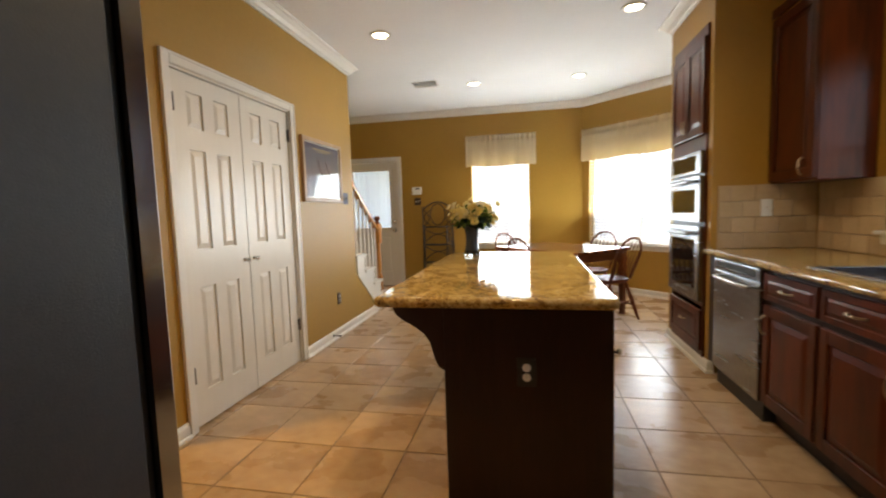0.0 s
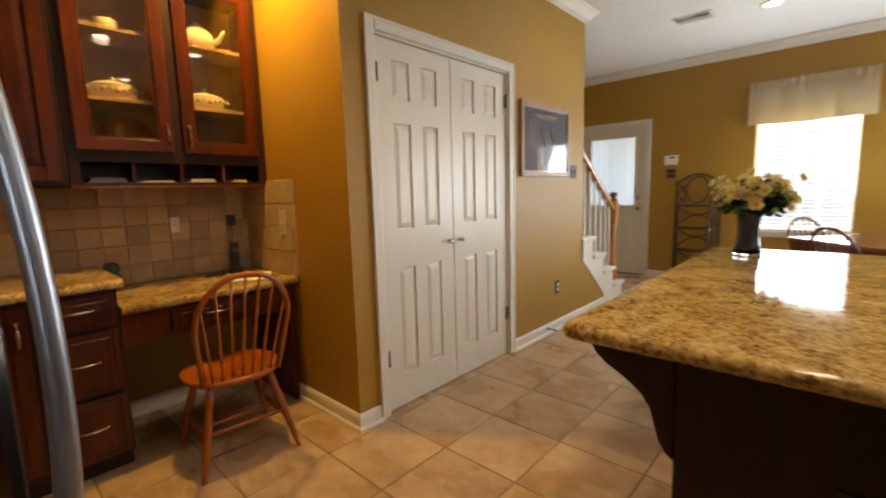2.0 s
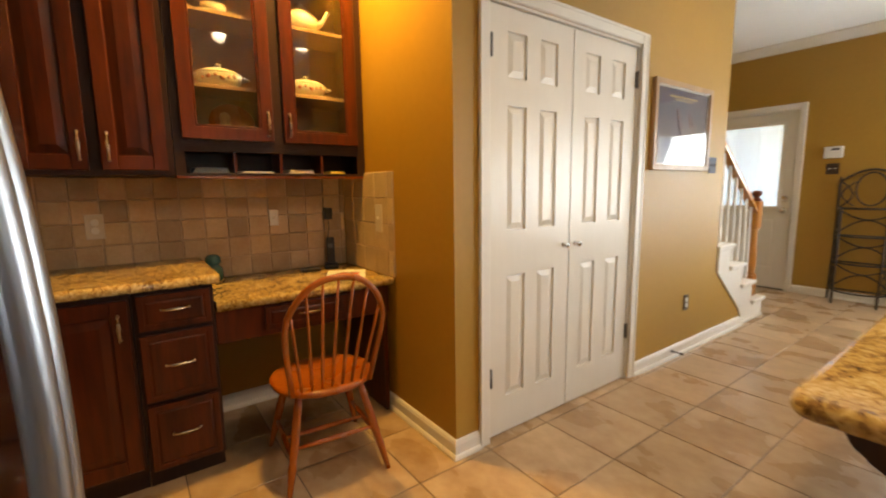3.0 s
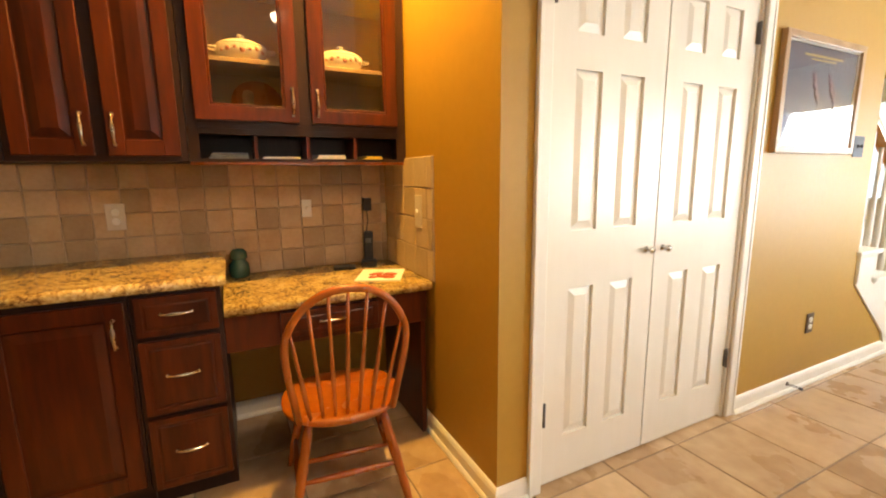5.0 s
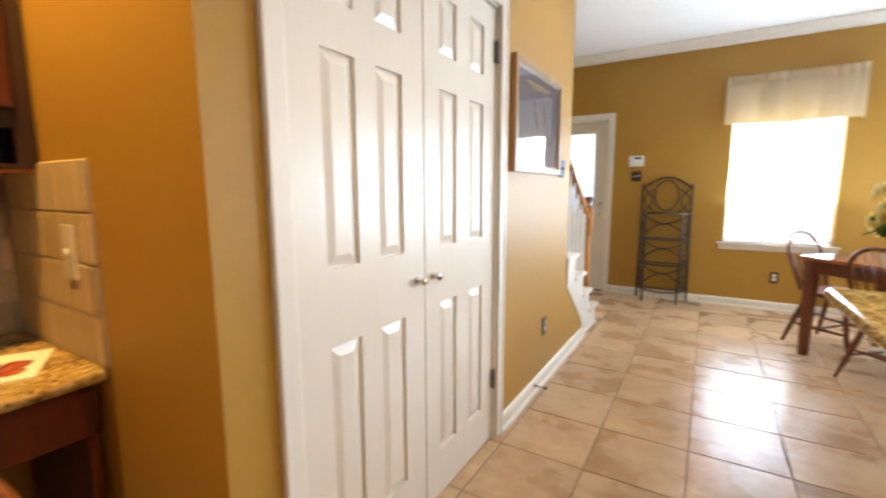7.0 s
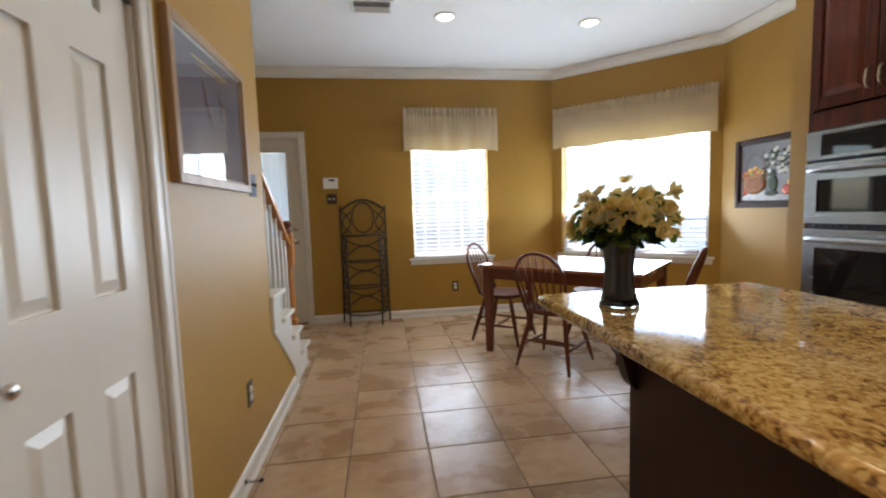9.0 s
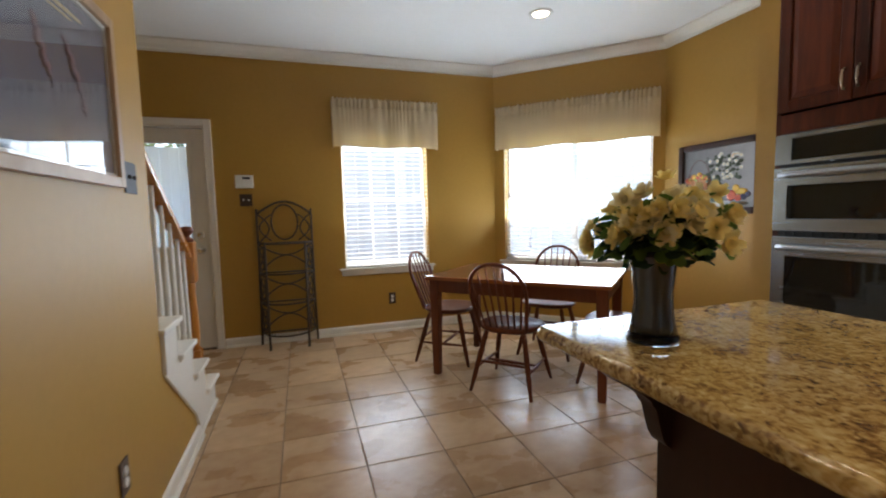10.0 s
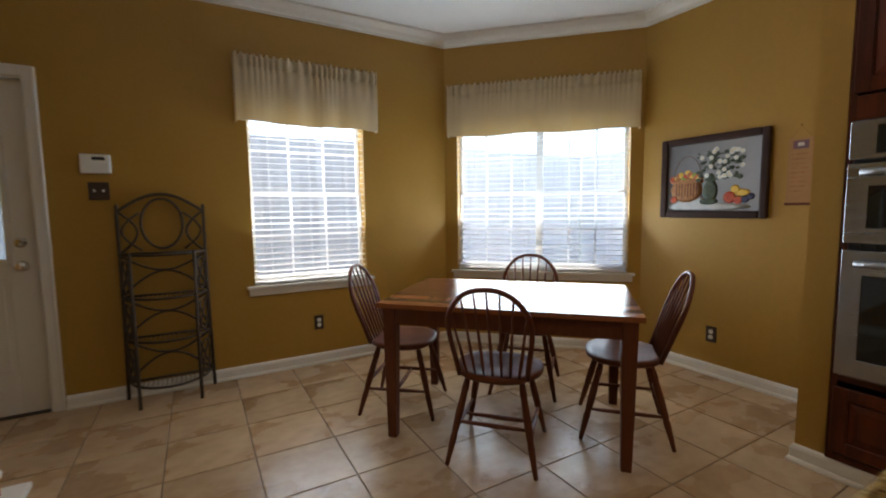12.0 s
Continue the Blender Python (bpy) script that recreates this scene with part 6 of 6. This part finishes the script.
# things on the desk
jar = thing("decorative_jar", "dark teal glass jar with a lid", "jar", -3.600, 2.935, 0.765)
lathe("jar_body", jar, M_TEAL, [(0.036, 0), (0.044, 0.006), (0.047, 0.035), (0.044, 0.065), (0.030, 0.084), (0.032, 0.090)], 22)
lathe("lid", jar, M_TEAL, [(0.036, 0.090), (0.040, 0.096), (0.036, 0.125), (0.024, 0.138), (0.001, 0.142)], 22)
phone = thing("cordless_phone", "black cordless phone standing in its charger", "phone", -3.560, 3.565, 0.765, 70)
box("charger", phone, M_BLACK, (-0.040, -0.050, 0), (0.040, 0.045, 0.030), 0.010, seg=2)
box("handset", phone, M_BLACK, (-0.024, -0.006, 0.018), (0.024, 0.022, 0.185), 0.010, seg=3, m=pose(0, 0.008, 0, -10, 0, 0))
box("screen", phone, M_LABEL, (-0.015, -0.0075, 0.120), (0.015, -0.0060, 0.145), 0.001, m=pose(0, 0.008, 0, -10, 0, 0))
pad = thing("black_wallet", "flat black wallet lying on the desk", "wallet", -3.545, 3.43, 0.765, 75)
box("wallet_body", pad, M_BLACK, (-0.055, -0.040, 0), (0.055, 0.040, 0.014), 0.005, seg=2)
mag = thing("magazine", "white magazine with a red picture on the desk", "magazine", -3.300, 3.545, 0.765, 64)
box("cover", mag, M_ENV, (-0.105, -0.120, 0), (0.105, 0.120, 0.005), 0.001)
bm = bmesh.new()
rm = random.Random(2)
for k in range(12):
    add_lathe(bm, [(rm.uniform(0.015, 0.035), 0), (0.005, 0.0008)], 8, pose(rm.uniform(-0.05, 0.05), rm.uniform(-0.06, 0.06), 0.005 + 0.00006 * k))
part("picture", bm, M_FRUITR, mag, "red printed picture")
wall_plate("wall_outlet", "cream outlet on the tile splashback", "outlet", -3.668, 2.465, 1.075, 90, M_MATBOARD, "outlet", 0.072, 0.116)
wall_plate("phone_jack", "white phone jack plate on the tile", "wall plate", -3.668, 3.275, 1.078, 90, M_PLASTIC, "switch", 0.05, 0.09)
ad = thing("power_adapter", "black power adapter plugged in above the desk", "power adapter", -3.668, 3.590, 1.088, 90)
box("adapter_body", ad, M_BLACK, (-0.022, -0.042, -0.035), (0.022, 0, 0.035), 0.005, seg=2)
tube("cable", ad, M_BLACK, [(0, -0.020, -0.034), (0.004, -0.022, -0.09), (-0.010, -0.024, -0.16), (0.006, -0.030, -0.24), (-0.01, -0.06, -0.308)], 0.0025, 6)
wall_plate("wall_plate", "cream switch plate on the side tiles", "light switch", -3.197, ALC - 0.012, 1.075, 0, M_MATBOARD, "switch", 0.072, 0.150)

# ---- refrigerator (front looks to +y) ----
fr = thing("refrigerator", "stainless refrigerator with bowed handles and dark grey sides", "refrigerator", -1.700, 2.395, 0, 180)
FW, FH = 0.455, 1.78
box("cabinet", fr, M_DARKGREY, (-FW, 0.0, 0.03), (FW, 0.74, FH - 0.02), 0.006, "dark grey painted cabinet")
box("gasket", fr, M_BLACK, (-FW + 0.012, -0.016, 0.07), (FW - 0.012, 0.0, FH - 0.02), 0)


def fridge_door(name, x0, x1, z0, z1):
    bm = bmesh.new()
    n = 14
    outline = [(x0, -0.018)] + [(x0, -0.054), (x0 + 0.006, -0.062)]
    for k in range(1, n):
        t = k / n
        outline.append((x0 + (x1 - x0) * t, -0.062 - 0.004 * math.sin(math.pi * t)))
    outline += [(x1 - 0.006, -0.062), (x1, -0.054), (x1, -0.018)]
    add_prism(bm, outline, z0, z1, "z")
    bmesh.ops.bevel(bm, geom=[e for e in bm.edges if abs(e.verts[0].co.z - e.verts[1].co.z) < 1e-6], offset=0.003, segments=1, affect="EDGES")
    return part(name, bm, M_STEEL_V, fr, "polished stainless door")


fridge_door("door", -FW, -0.088, 0.075, FH)
fridge_door("door", -0.082, FW, 0.075, FH)
for s in (-1, 1):
    bm = bmesh.new()
    pts = []
    for k in range(21):
        t = k / 20 * 2 - 1
        pts.append((-0.085 + s * 0.034, -0.052 - 0.066 * (1 - t * t), 0.98 + t * 0.64))
    add_tube(bm, pts, 0.0155, 12)
    part("handle", bm, M_HANDLE, fr, "bowed stainless handle")
box("kick_grille", fr, M_BLACK, (-FW + 0.01, -0.02, 0.0), (FW - 0.01, 0.05, 0.070), 0.003)

# ---- vase with flowers on the island ----
VX, VY, VZ = -1.095, 5.110, 0.871
vase = thing("flower_vase", "tall smoked glass vase on a clear foot", "vase", VX, VY, VZ)
M_SMOKE = mat("smoked_dark_glass", (0.030, 0.034, 0.041), 0.2, vary=(0.042, 0.047, 0.055), scale=4, grain=20, coat=0.25)
M_CLEAR = bpy.data.materials.new("clear_thick_glass")
M_CLEAR.use_nodes = True
cb = M_CLEAR.node_tree.nodes["Principled BSDF"]
cb.inputs["Transmission Weight"].default_value, cb.inputs["Roughness"].default_value, cb.inputs["IOR"].default_value = 1.0, 0.02, 1.45
cb.inputs["Base Color"].default_value = (0.92, 0.94, 0.95, 1)
lathe("foot", vase, M_CLEAR, [(0.058, 0), (0.066, 0.004), (0.064, 0.016), (0.056, 0.026)], 32, label="clear glass foot")
lathe("vase_body", vase, M_SMOKE, [(0.058, 0.026), (0.053, 0.05), (0.048, 0.09), (0.047, 0.13), (0.051, 0.18), (0.057, 0.215), (0.061, 0.236), (0.057, 0.236), (0.050, 0.21), (0.001, 0.20)], 32)
M_PETAL = cloth_mat("cream_petals", (0.85, 0.70, 0.27), (0.89, 0.80, 0.44))
M_PETAL2 = cloth_mat("pale_ivory_petals", (0.82, 0.73, 0.44), (0.86, 0.80, 0.58))
M_LEAF = cloth_mat("green_leaves", (0.075, 0.14, 0.022), (0.14, 0.20, 0.035))
M_LEAFDK = cloth_mat("deep_green_leaves", (0.012, 0.035, 0.014), (0.025, 0.06, 0.022))
M_STEM = mat("green_stem", (0.04, 0.08, 0.02), 0.6, vary=(0.06, 0.11, 0.03), scale=20, grain=80)


def add_petal(bm, m, l, w, cup, rnd):
    rows = []
    for i in range(5):
        t = i / 4
        ww = w * (0.25 + 0.95 * math.sin(math.pi * min(1, 0.12 + 0.78 * t)) ** 0.8) * 0.5
        zz = cup * l * t * t + rnd.uniform(-0.001, 0.001)
        rows.append([bm.verts.new(m @ Vector((x * ww, l * t, zz + 0.25 * ww * abs(x)))) for x in (-1, 0, 1)])
    for a, b in zip(rows, rows[1:]):
        for j in range(2):
            f = bm.faces.new((a[j], a[j + 1], b[j + 1], b[j]))
            f.smooth = True


def bloom(parent, c, direction, size, material, rnd):
    bm = bmesh.new()
    q = Vector((0, 0, 1)).rotation_difference(Vector(direction).normalized()).to_matrix().to_4x4()
    for ring, (n, tilt, l, cup) in enumerate(((7, 12, 1.0, 0.28), (6, 34, 0.85, 0.30), (5, 56, 0.62, 0.2), (4, 74, 0.42, 0.1))):
        for k in range(n):
            a = math.degrees(math.tau * k / n) + ring * 23 + rnd.uniform(-10, 10)
            m = Matrix.Translation(c) @ q @ pose(0, 0, 0, 0, 0, a) @ pose(0, 0.004, 0, tilt + rnd.uniform(-16, 16), 0, 0)
            add_petal(bm, m, size * l * rnd.uniform(0.88, 1.12), size * 0.62 * rnd.uniform(0.75, 1.15), cup, rnd)
    return part("bloom", bm, material, parent)


flowers = thing("bouquet", "loose bunch of cream blossoms with green leaves in a vase", "flowers", VX + 0.012, VY - 0.005, VZ + 0.210)
rf = random.Random(11)
heads = []
for k in range(30):
    a = k * 2.39996 + rf.uniform(-0.35, 0.35)
    u = (k + 0.5) / 30
    polar = math.acos(1 - 1.02 * u)
    r = 0.146 * math.sin(polar) * rf.uniform(0.78, 1.18)
    heads.append((a, Vector((r * math.cos(a), r * math.sin(a), 0.066 + 0.092 * math.cos(polar) * rf.uniform(0.75, 1.12) + rf.uniform(-0.015, 0.02)))))
for k, (a, cpos) in enumerate(heads):
    for n in range(3 + k % 2):
        off = Vector((rf.gauss(0, 0.024), rf.gauss(0, 0.024), rf.gauss(0, 0.017)))
        at = cpos + off
        direction = Vector((at.x, at.y, at.z - 0.03)) + Vector((rf.uniform(-0.10, 0.10), rf.uniform(-0.10, 0.10), rf.uniform(-0.03, 0.05)))
        bloom(flowers, at, direction, rf.uniform(0.016, 0.034), M_PETAL2 if rf.random() < 0.36 else M_PETAL, rf)
    tube("stem", flowers, M_STEM, [(0.02 * math.cos(a), 0.02 * math.sin(a), -0.04), tuple(cpos * 0.55), tuple(cpos)], 0.0025, 5)


def leaf_sprays(name, n, material, rmin, rmax, hmin, hmax, l, seed):
    rnd = random.Random(seed)
    bm = bmesh.new()
    for _ in range(n):
        a, r, h = rnd.uniform(0, math.tau), rnd.uniform(rmin, rmax), rnd.uniform(hmin, hmax)
        m = Matrix.Translation((r * math.cos(a), r * math.sin(a), h)) @ pose(0, 0, 0, rnd.uniform(-50, 35), rnd.uniform(-40, 40), math.degrees(a) - 90 + rnd.uniform(-60, 60))
        add_petal(bm, m, l * rnd.uniform(0.7, 1.3), l * 0.62 * rnd.uniform(0.7, 1.2), rnd.uniform(-0.3, 0.25), rnd)
    return part(name, bm, material, flowers)


leaf_sprays("leaves", 140, M_LEAF, 0.05, 0.150, 0.015, 0.125, 0.040, 21)
leaf_sprays("upper_leaves", 60, M_LEAF, 0.0, 0.110, 0.090, 0.158, 0.032, 23)
leaf_sprays("dark_leaves", 170, M_LEAFDK, 0.0, 0.110, 0.000, 0.090, 0.050, 22)

# ---- ceiling vent ----
vent = thing("ceiling_vent", "white slatted ceiling air vent", "air vent", -1.888, 7.19, CEIL, 0)
for lo, hi in (((-0.16, -0.11, -0.010), (0.16, -0.085, -0.001)), ((-0.16, 0.085, -0.010), (0.16, 0.11, -0.001)), ((-0.16, -0.085, -0.010), (-0.135, 0.085, -0.001)), ((0.135, -0.085, -0.010), (0.16, 0.085, -0.001))):
    box("frame_bar", vent, M_PLASTIC, lo, hi, 0.002)
for k in range(9):
    y = -0.075 + 0.15 * k / 8
    box("slat", vent, M_PLASTIC, (-0.135, -0.008, -0.001), (0.135, 0.008, 0.0005), 0, m=pose(0, y, -0.006, 38 if k < 4.5 else -38, 0, 0))
# flat black sheet in place of the shade behind the slats
box("dark_backing", vent, M_BLACK, (-0.135, -0.085, -0.0012), (0.135, 0.085, -0.0004), 0)


# ---- outdoors ----
M_LAWN = mat("lawn", (0.06, 0.10, 0.03), 0.9, vary=(0.10, 0.14, 0.05), scale=2, grain=60, bump=0.6, bump_scale=90)
M_PATIO = mat("pale_concrete", (0.57, 0.55, 0.51), 0.9, vary=(0.64, 0.62, 0.58), scale=2, grain=60, bump=0.3, bump_scale=120)
M_FENCE = mat("grey_weathered_fence", (0.50, 0.53, 0.56), 0.85, vary=(0.58, 0.61, 0.64), scale=3, grain=50, stretch=(1, 1, 0.1), spread=0.12, bump=0.3, bump_scale=60)
M_TREE = cloth_mat("garden_foliage", (0.12, 0.15, 0.08), (0.19, 0.22, 0.13))
ground = structure(box("ground", None, M_LAWN, (-60, 8.86, -0.35), (60, 120, -0.16), 0), "green lawn outside the windows", "ground")
structure(box("ground_east", None, M_LAWN, (1.75, -60, -0.35), (60, 8.86, -0.16), 0), "green lawn beside the house", "ground")
# unseen slab, made pale to bounce daylight up onto the fence
structure(box("patio", None, M_PATIO, (-7, 8.86, -0.16), (5.8, 12.3, -0.10), 0.01), "pale concrete patio outside the door", "pavement")


M_EAVE = mat("white_soffit_paint", (0.70, 0.70, 0.68), 0.7, vary=(0.76, 0.76, 0.74), scale=3, grain=40)
# carried out over the fence to shade the boards behind the door
structure(box("roof_porch", None, M_EAVE, (-5.4, 8.95, 2.62), (-1.95, 12.7, 2.74), 0.01), "white porch roof above the exterior door", "roof")


def fence(label, m, n, material=M_FENCE):
    f = thing("garden_fence", label, "fence")
    f.matrix_basis = m
    bm = bmesh.new()
    add_box(bm, (0.002, 0, 0), (0.138, 0.018, 2.56), 0.003)
    first = finish("board", bm, material, f)
    for k in range(1, n):
        ob = new("board", first.data)
        ob.parent = f
        ob.matrix_basis = pose(0.14 * k, random.uniform(-0.004, 0.004), random.uniform(-0.01, 0.01))
    for z in (0.25, 1.20, 2.20):
        box("rail", f, material, (0, 0.020, z), (0.14 * n, 0.060, z + 0.09), 0.003)
    return f


fence("grey weathered board fence behind the house", pose(-7.0, 12.4, -0.17), 58)
# unseen boards, added in bright white so the bay window washes out
M_FENCE_BRIGHT = mat("bright_backdrop_fence", (0.78, 0.79, 0.80), 0.6, vary=(0.84, 0.84, 0.84), scale=3, grain=50, stretch=(1, 1, 0.1))
fence("bright white board fence added behind the bay window", pose(1.125, 12.4, -0.17), 34, M_FENCE_BRIGHT)
fence("bright white board fence added beside the house", pose(5.9, 12.4, -0.17, 0, 0, -90), 96, M_FENCE_BRIGHT)


def shrub(x, y, h, w, seed):
    rnd = random.Random(seed)
    t = thing("garden_tree", "leafy green garden tree beyond the fence", "tree", x, y, -0.2, group="garden trees")
    tube("trunk", t, M_BASKET, [(0, 0, 0), (0.05, 0, h * 0.4), (0.0, 0.05, h * 0.8)], [0.10, 0.07, 0.03], 8)
    bm = bmesh.new()
    centres = [(rnd.uniform(-w, w) * 0.6, rnd.uniform(-w, w) * 0.6, h * rnd.uniform(0.4, 1.0)) for _ in range(26)]
    for c in centres:
        for _ in range(30):
            p = Vector(c) + Vector([rnd.gauss(0, w * 0.17) for _ in range(3)])
            add_petal(bm, Matrix.Translation(p) @ pose(0, 0, 0, rnd.uniform(0, 360), rnd.uniform(0, 360), rnd.uniform(0, 360)), 0.13, 0.09, 0.1, rnd)
    part("crown", bm, M_TREE, t)
    return t


shrub(-4.6, 15.6, 3.6, 1.5, 1)
shrub(-2.4, 15.8, 4.2, 1.7, 2)

# ---- floor tiles ----
PITCH, TX0, TY0, GAP = 0.397, -1.697, 6.268, 0.0028
x_lines = [TX0 + PITCH * k for k in range(-6, 9)]
y_lines = [TY0 + PITCH * k for k in range(-18, 8)]
tile_kinds = {}
rt = random.Random(9)
for xa in x_lines[:-1]:
    for ya in y_lines[:-1]:
        x0, x1, y0, y1 = max(xa, -3.79), min(xa + PITCH, SIDE + 0.10 if ya < 5.0 else EAST + 0.10), max(ya, -0.59), min(ya + PITCH, 8.80)
        if x1 - x0 < 0.03 or y1 - y0 < 0.03 or y0 < 1.4:
            continue
        if x1 < -2.70 and 3.80 < y0 < 6.2:
            continue
        key = (round(x1 - x0, 2), round(y1 - y0, 2))
        if key not in tile_kinds:
            bm = bmesh.new()
            add_box(bm, (GAP, GAP, -0.0045), (x1 - x0 - GAP, y1 - y0 - GAP, 0.0), 0.0018)
            ob = finish("tile", bm, M_TILE, floor)
            tile_kinds[key] = ob.data
        else:
            ob = new("tile", tile_kinds[key])
            ob.parent = floor
        ob.matrix_basis = pose(x0, y0, rt.uniform(-0.0004, 0.0002))
